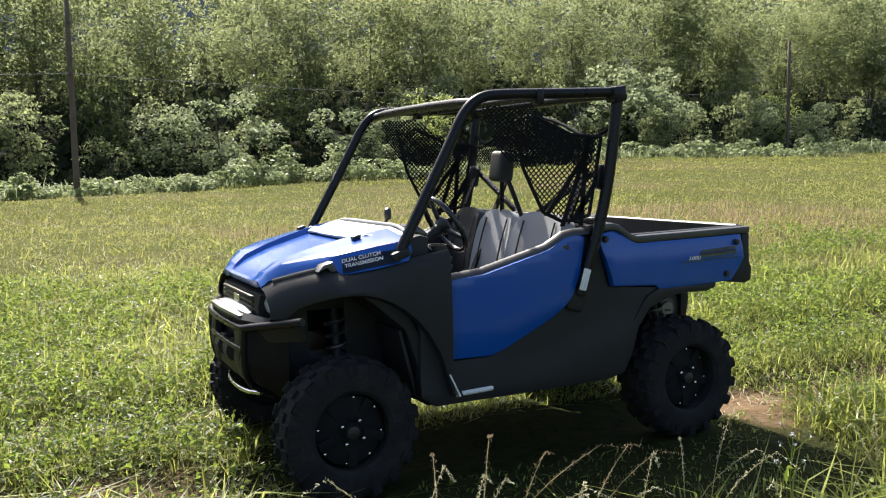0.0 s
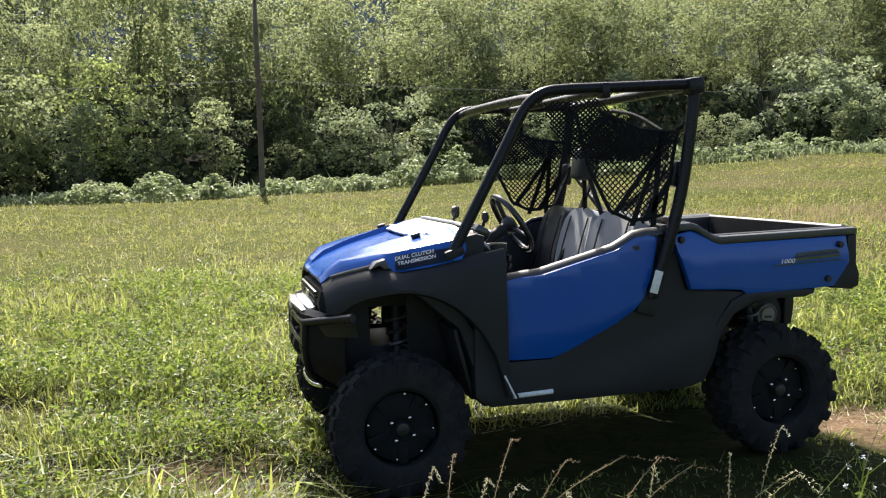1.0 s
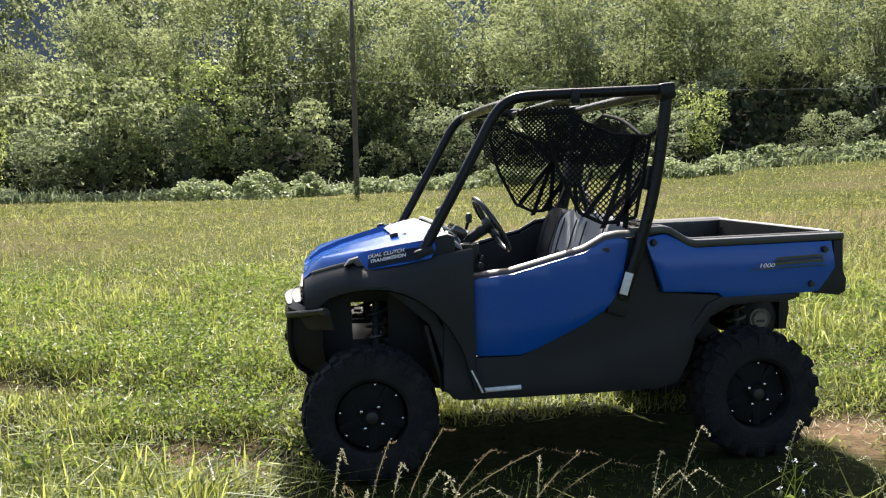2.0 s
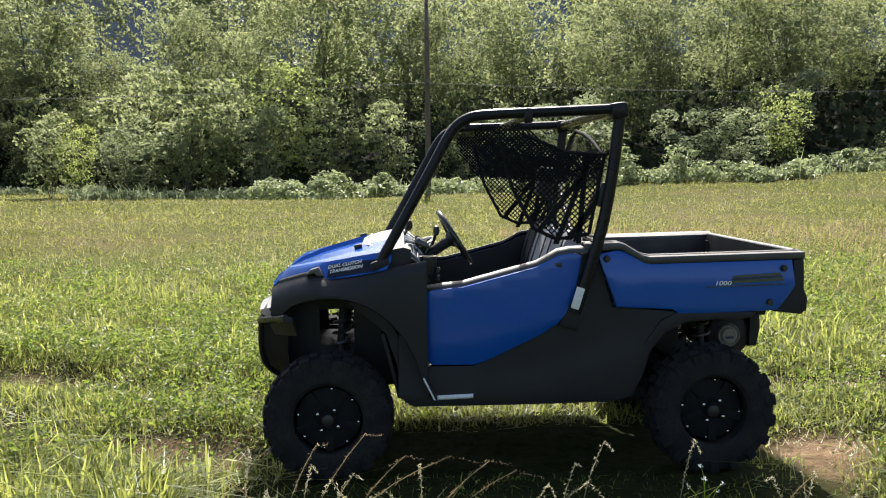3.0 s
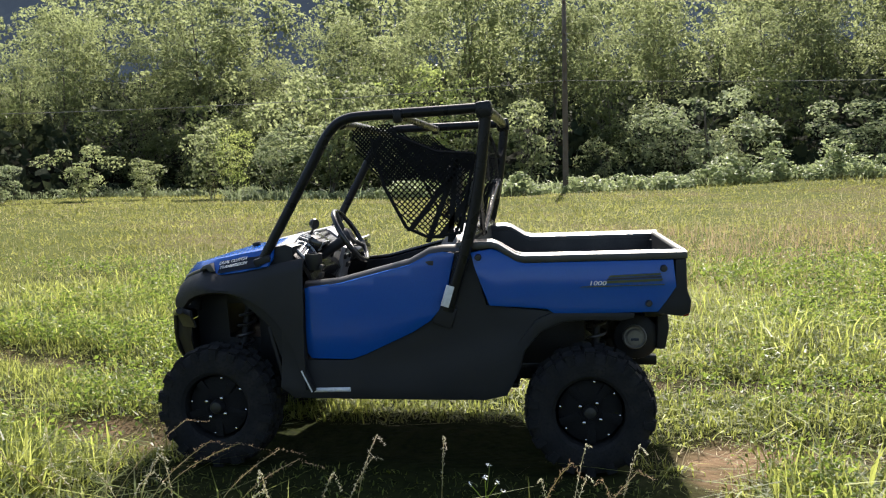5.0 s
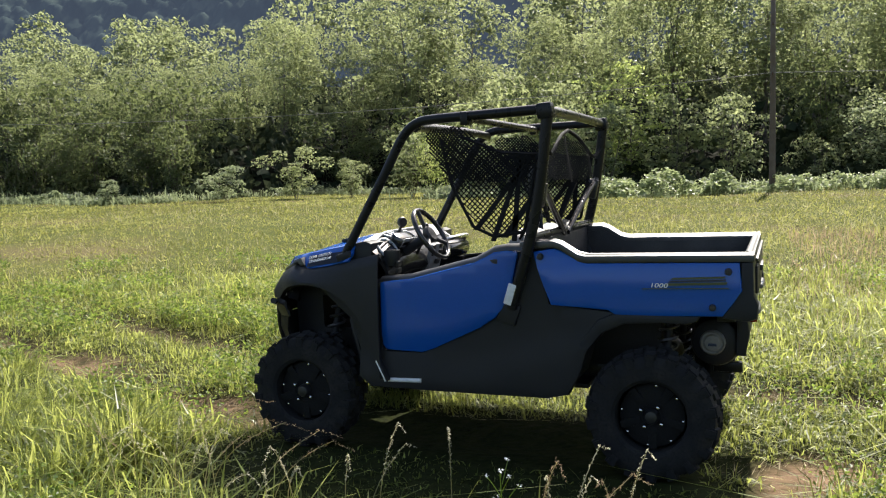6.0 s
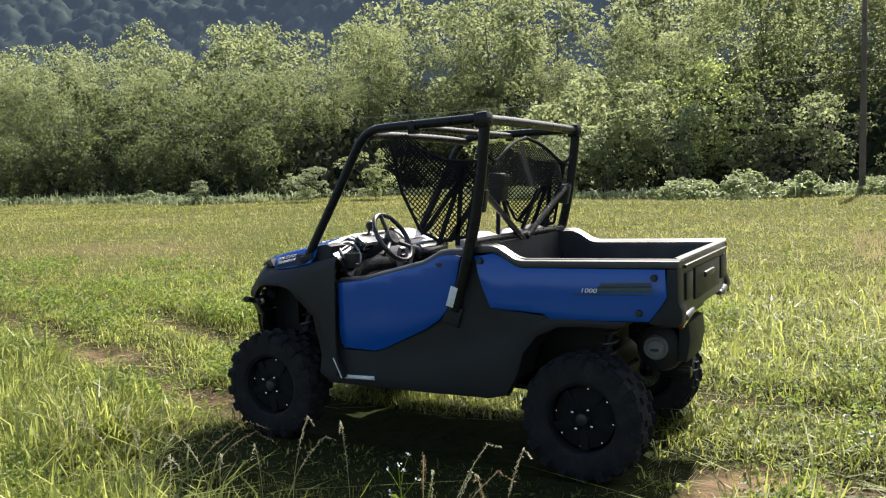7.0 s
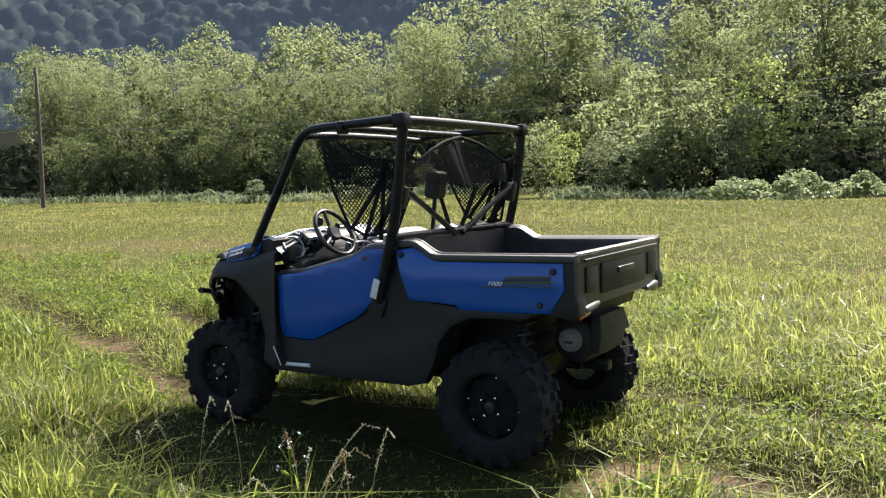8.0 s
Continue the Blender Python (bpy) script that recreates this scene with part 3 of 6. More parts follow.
def block(size, at=(0, 0, 0), turn=(0, 0, 0), bevel=0.01, bm=None, segs=2):
    def make(b):
        bmesh.ops.create_cube(b, size=1.0)
        bmesh.ops.scale(b, vec=size, verts=b.verts)
        if bevel:
            bmesh.ops.bevel(b, geom=b.edges[:], offset=min(bevel, 0.45 * min(size)), segments=segs, profile=0.6, affect="EDGES")
    return added(bm or bmesh.new(), make, pose(*at, *turn))


def slab(poly, y0, y1, bevel=0.012, bulge=None, step=0.09, bm=None, plane="xz"):
    """A plate cut to an outline in x and z, between y0 and y1, with rounded rims; bulge(x, z) pushes its outer face out in y."""
    def make(b):
        vs = [b.verts.new((x, y0, z)) for x, z in poly]
        f = b.faces.new(vs)
        ext = bmesh.ops.extrude_face_region(b, geom=[f])
        bmesh.ops.translate(b, vec=(0, y1 - y0, 0), verts=[v for v in ext["geom"] if isinstance(v, bmesh.types.BMVert)])
        if bevel:
            rims = [e for e in b.edges if abs(e.verts[0].co.y - e.verts[1].co.y) < 1e-6]
            bmesh.ops.bevel(b, geom=rims, offset=bevel, segments=2, profile=0.6, affect="EDGES", clamp_overlap=True)
        if bulge:
            for axis in (0, 2):
                lo, hi = min(v.co[axis] for v in b.verts), max(v.co[axis] for v in b.verts)
                for k in range(1, int((hi - lo) / step) + 1):
                    co, no = Vector((0, 0, 0)), Vector((0, 0, 0))
                    co[axis], no[axis] = lo + k * step, 1
                    bmesh.ops.bisect_plane(b, geom=b.verts[:] + b.edges[:] + b.faces[:], plane_co=co, plane_no=no, dist=1e-5)
            for v in b.verts:
                v.co.y += bulge(v.co.x, v.co.z) * (-1 if y0 < 0 else 1)
        bmesh.ops.triangulate(b, faces=[f for f in b.faces if len(f.verts) > 4])
    return added(bm or bmesh.new(), make)


def tube(path, radius, bm=None, segs=10, soft=3, caps=True):
    """A round tube along a path; soft: rounds of corner cutting."""
    pts = [Vector(p) for p in path]
    for _ in range(soft):
        cut = [pts[0]]
        for a, b in zip(pts, pts[1:]):
            cut += [a.lerp(b, 0.25), a.lerp(b, 0.75)]
        pts = cut + [pts[-1]]
        pts = [p for i, p in enumerate(pts) if i == 0 or (p - pts[i - 1]).length > 0.004]
    def make(b):
        rings, side = [], None
        for i, p in enumerate(pts):
            d = (pts[min(i + 1, len(pts) - 1)] - pts[max(i - 1, 0)]).normalized()
            if side is None:
                side = d.cross(Vector((0.3, 0.2, 0.93))).normalized()
            side = (side - d * side.dot(d)).normalized()
            up = d.cross(side)
            rings.append([b.verts.new(p + radius * (math.cos(a) * side + math.sin(a) * up)) for a in (2 * math.pi * k / segs for k in range(segs))])
        for r0, r1 in zip(rings, rings[1:]):
            for k in range(segs):
                b.faces.new((r0[k], r0[(k + 1) % segs], r1[(k + 1) % segs], r1[k]))
        if caps:
            b.faces.new(rings[0][::-1])
            b.faces.new(rings[-1])
    return added(bm or bmesh.new(), make)


def lathe(profile, segs=40, bm=None, m=None, closed=False):
    """A body turned about the y axis from rows of (radius, y)."""
    def make(b):
        rings = [[b.verts.new((r * math.cos(a), y, r * math.sin(a))) for a in (2 * math.pi * k / segs for k in range(segs))] for r, y in profile]
        pairs = list(zip(rings, rings[1:])) + ([(rings[-1], rings[0])] if closed else [])
        for r0, r1 in pairs:
            for k in range(segs):
                b.faces.new((r0[k], r0[(k + 1) % segs], r1[(k + 1) % segs], r1[k]))
        if not closed:
            b.faces.new(rings[0])
            b.faces.new(rings[-1][::-1])
    return added(bm or bmesh.new(), make, m)


def skin(rows, thick=0.012, bm=None):
    """A shell through rows of points, given a thickness."""
    def make(b):
        grid = [[b.verts.new(p) for p in row] for row in rows]
        for r0, r1 in zip(grid, grid[1:]):
            for k in range(len(r0) - 1):
                b.faces.new((r0[k], r0[k + 1], r1[k + 1], r1[k]))
        bmesh.ops.recalc_face_normals(b, faces=b.faces)
        bmesh.ops.solidify(b, geom=b.faces[:], thickness=thick)
    return added(bm or bmesh.new(), make)


def flipped(path, s):
    return [(x, y * s, z) for x, y, z in path]


car = thing("utility_vehicle", "blue and black side-by-side utility vehicle parked on grass, empty", "utility vehicle")

# wheels
TYRE_R = 0.345


LUGS = {}


def tread_piece(hub, m, tall, wide, long_, taper):
    """One rubber lug of a tyre's tread; alike lugs share their mesh."""
    key = (tall, round(wide, 4), long_)
    if key not in LUGS:
        b = bmesh.new()
        bmesh.ops.create_cube(b, size=1.0)
        bmesh.ops.scale(b, vec=(tall, wide, long_), verts=b.verts)
        for v in b.verts:
            if v.co.x > 0:
                v.co.y *= taper
                v.co.z *= taper
        LUGS[key] = bpy.data.meshes.new("tread_lug")
        b.to_mesh(LUGS[key])
        b.free()
        LUGS[key].materials.append(M["rubber"])
    ob = new("tread_lug", LUGS[key])
    ob.parent = hub
    ob.matrix_basis = m


def wheel(x, s, wide):
    """A wheel with its axle along y; s is -1 on the driver's side."""
    hub = part("wheel", lathe([(0.05, 0.045), (0.085, 0.055), (0.165, 0.03), (0.172, 0.0), (0.182, -0.06), (0.185, -0.10), (0.178, -0.11), (0.172, -0.06), (0.05, -0.04)]), "rim", car, "black steel wheel rim")
    hub.matrix_basis = pose(x, s * 0.665, TYRE_R - 0.005, 0, 0, 180 if s < 0 else 0)
    h = wide / 2
    c = -0.02
    prof = [(0.182, c - h * 0.80), (0.200, c - h * 0.93), (0.25, c - h), (0.292, c - h * 0.96), (0.318, c - h * 0.82), (0.324, c - h * 0.4), (0.325, c),
            (0.324, c + h * 0.4), (0.318, c + h * 0.82), (0.292, c + h * 0.96), (0.25, c + h), (0.200, c + h * 0.93), (0.182, c + h * 0.80)]
    bm = lathe(prof, segs=48, closed=True)
    n = 18
    for k in range(n):
        a = 360 * k / n
        for side in (-1, 1):
            off = a + (0 if side < 0 else 180 / n)
            for (along, yy, rr, tall, long_, skew) in ((0, 0.70, 0.312, 0.052, 0.064, 0.46), (180 / n * 0.8, 0.26, 0.322, 0.040, 0.052, 0.40)):
                m = pose(0, c, 0) @ pose(0, 0, 0, 0, -(off + along), 0) @ pose(rr, side * h * yy, 0, 0, 0, side * 14)
                tread_piece(hub, m, tall, h * skew, long_, 0.82)
            m = pose(0, c, 0) @ pose(0, 0, 0, 0, -off, 0) @ pose(0.298, side * h * 0.93, 0)
            tread_piece(hub, m, 0.05, 0.024, 0.040, 1.0)
    part("tyre", bm, "rubber", hub, "dusty black knobbly off-road tyre", sharp=30)
    part("hub_cap", lathe([(0.010, 0.088), (0.030, 0.084), (0.038, 0.07), (0.042, 0.03)], 20), "trim", hub)
    for k in range(5):
        a = radians(72 * k + 20)
        sp = bmesh.new()
        block((0.11, 0.022, 0.045), at=(0.115, 0.043, 0), bevel=0.006, bm=sp)
        bmesh.ops.rotate(sp, matrix=Matrix.Rotation(a, 3, "Y"), verts=sp.verts)
        part("spoke", sp, "rim", hub)
    for k in range(4):
        a = radians(90 * k + 33)
        part("lug_nut", lathe([(0.004, 0.082), (0.009, 0.079), (0.012, 0.066), (0.013, 0.05)], 6, m=pose(0.062 * math.cos(a), 0, 0.062 * math.sin(a))), "nut", hub, "bright steel lug nut")
    for k in range(8):
        a = radians(45 * k + 8)
        part("rim_bolt", lathe([(0.003, 0.040), (0.007, 0.038), (0.008, 0.022)], 6, m=pose(0.158 * math.cos(a), 0, 0.158 * math.sin(a))), "nut", hub)


for s in (-1, 1):
    wheel(-1.005, s, 0.235)
    wheel(1.035, s, 0.27)

# underbody
bm = block((1.30, 0.86, 0.03), at=(0.0, 0, 0.405), bevel=0.012)
part("skid_plate", bm, "black", car)
part("chassis", block((2.10, 0.42, 0.10), at=(0.05, 0, 0.44), bevel=0.015), "steel", car)
part("engine", block((0.62, 0.46, 0.34), at=(0.72, 0.02, 0.62), bevel=0.05), "grey", car)
part("gearbox", lathe([(0.05, -0.22), (0.13, -0.20), (0.15, 0.0), (0.13, 0.18), (0.05, 0.2)], 20, m=pose(0.98, 0, 0.50)), "grey", car)
part("front_differential", lathe([(0.05, -0.13), (0.09, -0.11), (0.11, 0.0), (0.09, 0.11), (0.05, 0.13)], 20, m=pose(-1.0, 0, 0.42)), "grey", car)
part("radiator", block((0.07, 0.60, 0.36), at=(-1.17, 0, 0.72), bevel=0.01), "grey", car)
part("front_frame_cover", slab([(-1.22, 0.50), (-1.23, 0.64), (-0.62, 0.64), (-0.60, 0.42), (-1.05, 0.40)], -0.30, 0.30, 0.02), "black", car)
part("front_bulkhead", block((0.06, 1.24, 0.62), at=(-0.60, 0, 0.72), bevel=0.02), "black", car)
part("floor", block((1.06, 1.36, 0.05), at=(-0.06, 0, 0.415), bevel=0.015), "black", car)
for x, arm in ((-1.0, 0.13), (1.03, 0.16)):
    for s in (-1, 1):
        part("axle_shaft", tube([(x, s * 0.10, 0.43), (x, s * 0.64, 0.345)], 0.018, soft=0), "grey", car)
        for dz, rr in ((0.0, 0.019), (0.17, 0.016)):
            part("suspension_arm", tube([(x - arm, s * 0.22, 0.40 + dz), (x, s * 0.60, 0.30 + dz * 0.9), (x + arm, s * 0.22, 0.40 + dz)], rr, soft=2), "steel", car)
        part("damper", tube([(x + 0.03, s * 0.50, 0.36), (x + 0.06, s * 0.34, 0.86)], 0.022, soft=0), "grey", car)
        coil = [(x + 0.035 + 0.025 * f + 0.048 * math.cos(f * 44), s * (0.49 - 0.14 * f) + 0.048 * math.sin(f * 44), 0.42 + 0.40 * f) for f in np.linspace(0, 1, 90)]
        part("coil_spring", tube(coil, 0.009, segs=6, soft=0), "spring", car)
        part("brake_disc", lathe([(0.03, -0.006), (0.115, -0.005), (0.115, 0.005), (0.03, 0.006)], 28, m=pose(x, s * 0.56, 0.34)), "nut", car)

# hood: by x, the middle's height and three lines along each side as (y, z): ridge, crease and lower edge
HOOD = ((-1.300, 0.985, (0.22, 0.985), (0.330, 0.985), (0.36, 0.982)),
        (-1.318, 1.018, (0.22, 1.020), (0.345, 1.022), (0.385, 1.003)),
        (-1.300, 1.026, (0.225, 1.034), (0.355, 1.040), (0.400, 1.018)),
        (-1.285, 1.040, (0.23, 1.056), (0.370, 1.062), (0.410, 1.034)),
        (-1.220, 1.078, (0.26, 1.104), (0.425, 1.110), (0.475, 1.060)),
        (-1.100, 1.122, (0.29, 1.150), (0.530, 1.136), (0.575, 1.098)),
        (-1.050, 1.136, (0.30, 1.165), (0.558, 1.146), (0.604, 1.108)),
        (-1.000, 1.150, (0.31, 1.180), (0.585, 1.154), (0.648, 1.066)),
        (-0.850, 1.186, (0.35, 1.220), (0.630, 1.184), (0.690, 1.088)),
        (-0.690, 1.226, (0.40, 1.252), (0.665, 1.212), (0.712, 1.120)),
        (-0.665, 1.229, (0.405, 1.255), (0.668, 1.216), (0.700, 1.165)))


def hood_at(x):
    """The hood's lines at x: middle height, ridge, crease and lower edge."""
    rows = HOOD[2:-1]
    for p, q in zip(rows, rows[1:]):
        if x <= q[0] or q is rows[-1]:
            f = (x - p[0]) / (q[0] - p[0])
            mixf = lambda m, n: m + (n - m) * f
            return mixf(p[1], q[1]), *[(mixf(p[k][0], q[k][0]), mixf(p[k][1], q[k][1])) for k in (2, 3, 4)]


# side body, both sides alike
LOWER = [(-0.64, 0.45), (-0.56, 0.392), (0.48, 0.392), (0.60, 0.42), (0.655, 0.52), (0.70, 0.66), (0.78, 0.76), (0.84, 0.80), (0.84, 0.872), (0.50, 0.905),
         (0.425, 1.185), (0.335, 1.185), (0.25, 0.875), (0.112, 0.765), (-0.238, 0.605), (-0.485, 0.605), (-0.485, 1.0), (-0.56, 1.02), (-0.63, 0.80)]
DOOR = [(-0.487, 1.008), (-0.487, 0.640), (-0.462, 0.611), (-0.238, 0.607), (-0.165, 0.632), (0.111, 0.762), (0.200, 0.820), (0.247, 0.874), (0.295, 0.98), (0.335, 1.18), (0.27, 1.196),
        (0.20, 1.183), (0.15, 1.155), (0.09, 1.125), (-0.10, 1.077), (-0.293, 1.027)]
BED = [(0.415, 1.185), (0.53, 1.205), (0.575, 1.19), (0.665, 1.137), (0.70, 1.128), (1.462, 1.140), (1.475, 1.0), (1.44, 0.945), (1.385, 0.868), (0.86, 0.852), (0.815, 0.882), (0.515, 0.903), (0.44, 1.10)]


def door_bulge(x, z):
    """The pressed form of the door: full in the middle, with a step along its lower edge."""
    full = 0.026 * math.sin(math.pi * min(1, max(0, (x + 0.49) / 0.82))) ** 0.5 * math.sin(math.pi * min(1, max(0, (z - 0.58) / 0.66))) ** 0.5
    low = 0.016 / (1 + math.exp(-((z - 0.68) - 0.34 * max(0, x + 0.2)) * 90))
    return full + low - 0.012


def bed_bulge(x, z):
    crease = 0.010 / (1 + math.exp(-(z - 1.085 + 0.02 * (x - 1)) * 120))
    front = 0.012 / (1 + math.exp((x - 0.60 + 0.35 * (z - 1.0)) * 90))
    return 0.022 * math.sin(math.pi * min(1, max(0, (z - 0.84) / 0.36))) ** 0.6 - crease + front


def lower_bulge(x, z):
    return 0.018 / (1 + math.exp((z - 0.52 - 0.30 * max(0, x)) * 60)) - 0.008 * math.exp(-((x - 0.42) / 0.02) ** 2)


for s in (-1, 1):
    part("side_panel", slab(LOWER, s * 0.70, s * 0.62, 0.014, lower_bulge, 0.07), "black", car)
    door = part("door", slab(DOOR, s * 0.712, s * 0.675, 0.012, door_bulge, 0.05), "blue", car, "blue moulded half door")
    line_ = ((-0.494, 0.995), (-0.485, 1.022), (-0.293, 1.041), (-0.10, 1.091), (0.09, 1.14), (0.15, 1.172), (0.20, 1.20), (0.27, 1.212), (0.36, 1.214))
    part("door_trim", skin([[(x, s * 0.672, z), (x, s * 0.676, z + 0.013), (x, s * 0.683, z + 0.014), (x, s * 0.698, z + 0.008), (x, s * 0.716, z - 0.006), (x, s * 0.722, z - 0.020)] for x, z in line_], 0.006), "railcap", door, "polished black door top trim", sharp=50)
    part("inner_door", slab([(x, z) for x, z in DOOR], s * 0.672, s * 0.655, 0.006), "black", door)
    part("door_latch", block((0.05, 0.014, 0.03), at=(0.20, s * 0.722, 1.13), bevel=0.006), "trim", door)
    bed_side = part("bed_side", slab(BED, s * 0.705, s * 0.655, 0.014, bed_bulge, 0.05), "blue", car, "blue moulded cargo bed side")
    for x, z in ((0.46, 1.16), (1.41, 1.095), (1.335, 0.915)):
        part("bolt", lathe([(0.004, 0.012), (0.014, 0.011), (0.018, 0.0), (0.018, -0.02)], 14, m=pose(x, s * 0.728, z, 0, 0, 180 if s < 0 else 0)), "trim", bed_side)
    part("corner_cap", slab([(1.375, 0.86), (1.43, 0.935), (1.468, 1.0), (1.468, 1.14), (1.525, 1.145), (1.53, 0.98), (1.55, 0.93), (1.545, 0.862), (1.50, 0.845)], s * 0.715, s * 0.60, 0.016), "black", car)
    part("bed_rail", slab([(0.345, 1.195), (0.345, 1.238), (0.525, 1.244), (0.565, 1.232), (0.655, 1.176), (0.695, 1.166), (1.53, 1.180), (1.53, 1.143), (0.70, 1.126), (0.66, 1.134), (0.555, 1.198), (0.525, 1.206)], s * 0.712, s * 0.640, 0.010), "rail", car, "scuffed black bed rail")
    lift = ((0.644, -0.003), (0.668, 0.007), (0.696, 0.017), (0.712, 0.010)) if s > 0 else ((0.637, -0.004), (0.640, 0.006), (0.646, 0.0055), (0.654, 0.001))
    part("rail_cap", skin([[(x, s * y, z + dz) for y, dz in lift] for x, z in ((0.35, 1.238), (0.525, 1.244), (0.565, 1.232), (0.655, 1.178), (0.70, 1.168), (1.10, 1.174), (1.525, 1.181))], 0.006), "railcap", car, "polished edge of the bed rail", sharp=60)
    part("rear_fender", slab([(0.66, 0.52), (0.70, 0.66), (0.78, 0.76), (0.90, 0.815), (1.06, 0.825), (1.20, 0.822), (1.26, 0.838), (1.27, 0.865), (0.84, 0.865), (0.76, 0.83), (0.66, 0.70)], s * 0.715, s * 0.46, 0.012), "black", car)
    # white stands in for the bright reflection along the metal step edge
    part("step_strip", tube([(-0.450, s * 0.716, 0.440), (-0.245, s * 0.720, 0.447)], 0.0125, soft=0), "white", car, "step edge with its bright reflection put in as white")
    part("step_riser", block((0.009, 0.050, 0.130), at=(-0.477, s * 0.738, 0.498), turn=(0, -26, 0), bevel=0.002), "white", car, "step edge with its bright reflection put in as white")
    # black plate added so that the white riser is unseen from behind
    part("riser_backing", block((0.012, 0.050, 0.130), at=(-0.4665, s * 0.738, 0.500), turn=(0, -26, 0), bevel=0.003), "black", car)
    part("rocker_guard", tube([(-0.60, s * 0.69, 0.43), (-0.52, s * 0.70, 0.406), (0.42, s * 0.70, 0.406), (0.60, s * 0.68, 0.43)], 0.017, soft=1), "steel", car)
    # front wing over the wheel
    rows = []
    for k in range(15):
        x = -1.315 + k * (0.83 / 14)
        f = (x + 1.315) / 0.83
        cy, cz = hood_at(x)[3]
        arch = 0.40 + 0.565 * math.sqrt(max(0.0, 1 - ((x + 0.985) / 0.49) ** 2)) if abs(x + 0.985) < 0.49 else 0.40
        arch = max(arch, 0.44)
        arch = 0.855 if x < -1.215 else arch
        arch = min(arch, cz - 0.05)
        out = max(0.500 + 0.215 * smooth01((x + 1.36) / 0.36), cy + 0.012)
        rows.append([(x, s * (cy - 0.02), cz + 0.004), (x, s * (0.55 * cy + 0.45 * out), cz - 0.02), (x, s * out, cz - 0.06 - 0.02 * (1 - f)), (x, s * (out + 0.012), (cz - 0.06 + arch) / 2), (x, s * (out + 0.010), arch + 0.012), (x, s * (out - 0.03), arch)])
    part("front_wing", skin(rows, 0.010), "black", car)
    part("wheel_arch_liner", slab([(-0.56, 0.46), (-0.60, 0.70), (-0.70, 0.90), (-0.90, 1.0), (-0.98, 1.01), (-0.86, 0.92), (-0.70, 0.78), (-0.64, 0.60), (-0.62, 0.44)], s * 0.68, s * 0.36, 0.01), "black", car)
    # plate added to stop sun leaking past the tyre onto the ground
    part("mud_flap", block((0.02, 0.30, 0.36), at=(-0.672, s * 0.50, 0.60), turn=(0, -14, 0), bevel=0.004), "black", car)
    part("inner_fender", slab([(-1.25, 0.50), (-1.27, 0.90), (-1.08, 0.98), (-1.06, 0.44)], s * 0.335, s * 0.315, 0.004), "black", car)
    part("inner_fender", slab([(-0.88, 0.44), (-0.88, 0.98), (-0.64, 1.04), (-0.62, 0.45)], s * 0.335, s * 0.315, 0.004), "black", car)
    part("fender_brace", slab([(-1.10, 0.43), (-1.10, 0.66), (-0.84, 0.66), (-0.84, 0.43)], s * 0.333, s * 0.317, 0.004), "black", car)
    part("fender_brace", slab([(-1.10, 0.86), (-1.10, 0.99), (-0.84, 1.01), (-0.84, 0.86)], s * 0.333, s * 0.317, 0.004), "black", car)
    # headlamp and its surround
    rim = [(x, s * (hood_at(x)[3][0] + 0.008), hood_at(x)[3][1] - 0.004) for x in (-1.27, -1.20, -1.13, -1.08)]
    bm = tube(rim, 0.011, segs=8, soft=1)
    slab([(-1.115, 1.086), (-1.09, 1.116), (-1.045, 1.130), (-1.02, 1.086), (-1.05, 1.082), (-1.07, 1.102)], s * 0.640, s * 0.56, 0.006, bm=bm)
    part("headlamp_surround", bm, "footgrey", car, "dull grey headlamp surround")
    lamp = part("headlamp", skin([[(-1.285, s * 0.34, 0.955), (-1.275, s * 0.42, 0.950), (-1.225, s * 0.50, 0.955)],
                                  [(-1.30, s * 0.34, 0.925), (-1.29, s * 0.43, 0.915), (-1.24, s * 0.52, 0.915)],
                                  [(-1.29, s * 0.34, 0.885), (-1.28, s * 0.44, 0.875), (-1.235, s * 0.52, 0.880)]], 0.012), "lens", car)
    part("reflector_bowl", lathe([(0.045, 0.02), (0.04, 0.0), (0.02, -0.02), (0.006, -0.025)], 18, m=pose(-1.262, s * 0.43, 0.914, 0, 0, 90)), "nut", lamp)
    part("tail_lamp", block((0.04, 0.16, 0.055), at=(1.525, s * 0.60, 0.875), turn=(s * -8, 0, 0), bevel=0.014), "redlens", car)
    part("bed_corner_foot", lathe([(0.006, -0.10), (0.014, -0.094), (0.020, -0.04), (0.023, 0.07), (0.018, 0.094), (0.007, 0.10)], 16, m=pose(1.535, s * 0.50, 0.892, s * 5, 0, 0 if s > 0 else 180)), "footgrey", car)

def hood_row(x, mid, ridge_, crease, low):
    half = [(0.0, mid), (ridge_[0] * 0.55, mid), (ridge_[0] * 0.93, mid + 0.10 * (ridge_[1] - mid)), ridge_, ((ridge_[0] + crease[0]) / 2, max((ridge_[1] + crease[1]) / 2, crease[1] + 0.004)),
            (crease[0] - 0.018, crease[1] + 0.006), crease, ((crease[0] + low[0]) / 2 + 0.004, (crease[1] + low[1]) / 2), low]
    return [(x, -y, z) for y, z in half[::-1]] + [(x, y, z) for y, z in half[1:]]


hood = part("hood", skin([hood_row(*r) for r in HOOD], 0.014), "blue", car, "glossy blue moulded hood", sharp=18)
part("hood_latch", block((0.045, 0.035, 0.02), at=(-0.845, -0.43, 1.222), turn=(0, -14, 0), bevel=0.007), "trim", hood)
part("hood_latch", block((0.045, 0.035, 0.02), at=(-0.845, 0.43, 1.222), turn=(0, -14, 0), bevel=0.007), "trim", hood)
# the cowl's pale colour is painted glare
cowl_rows = []
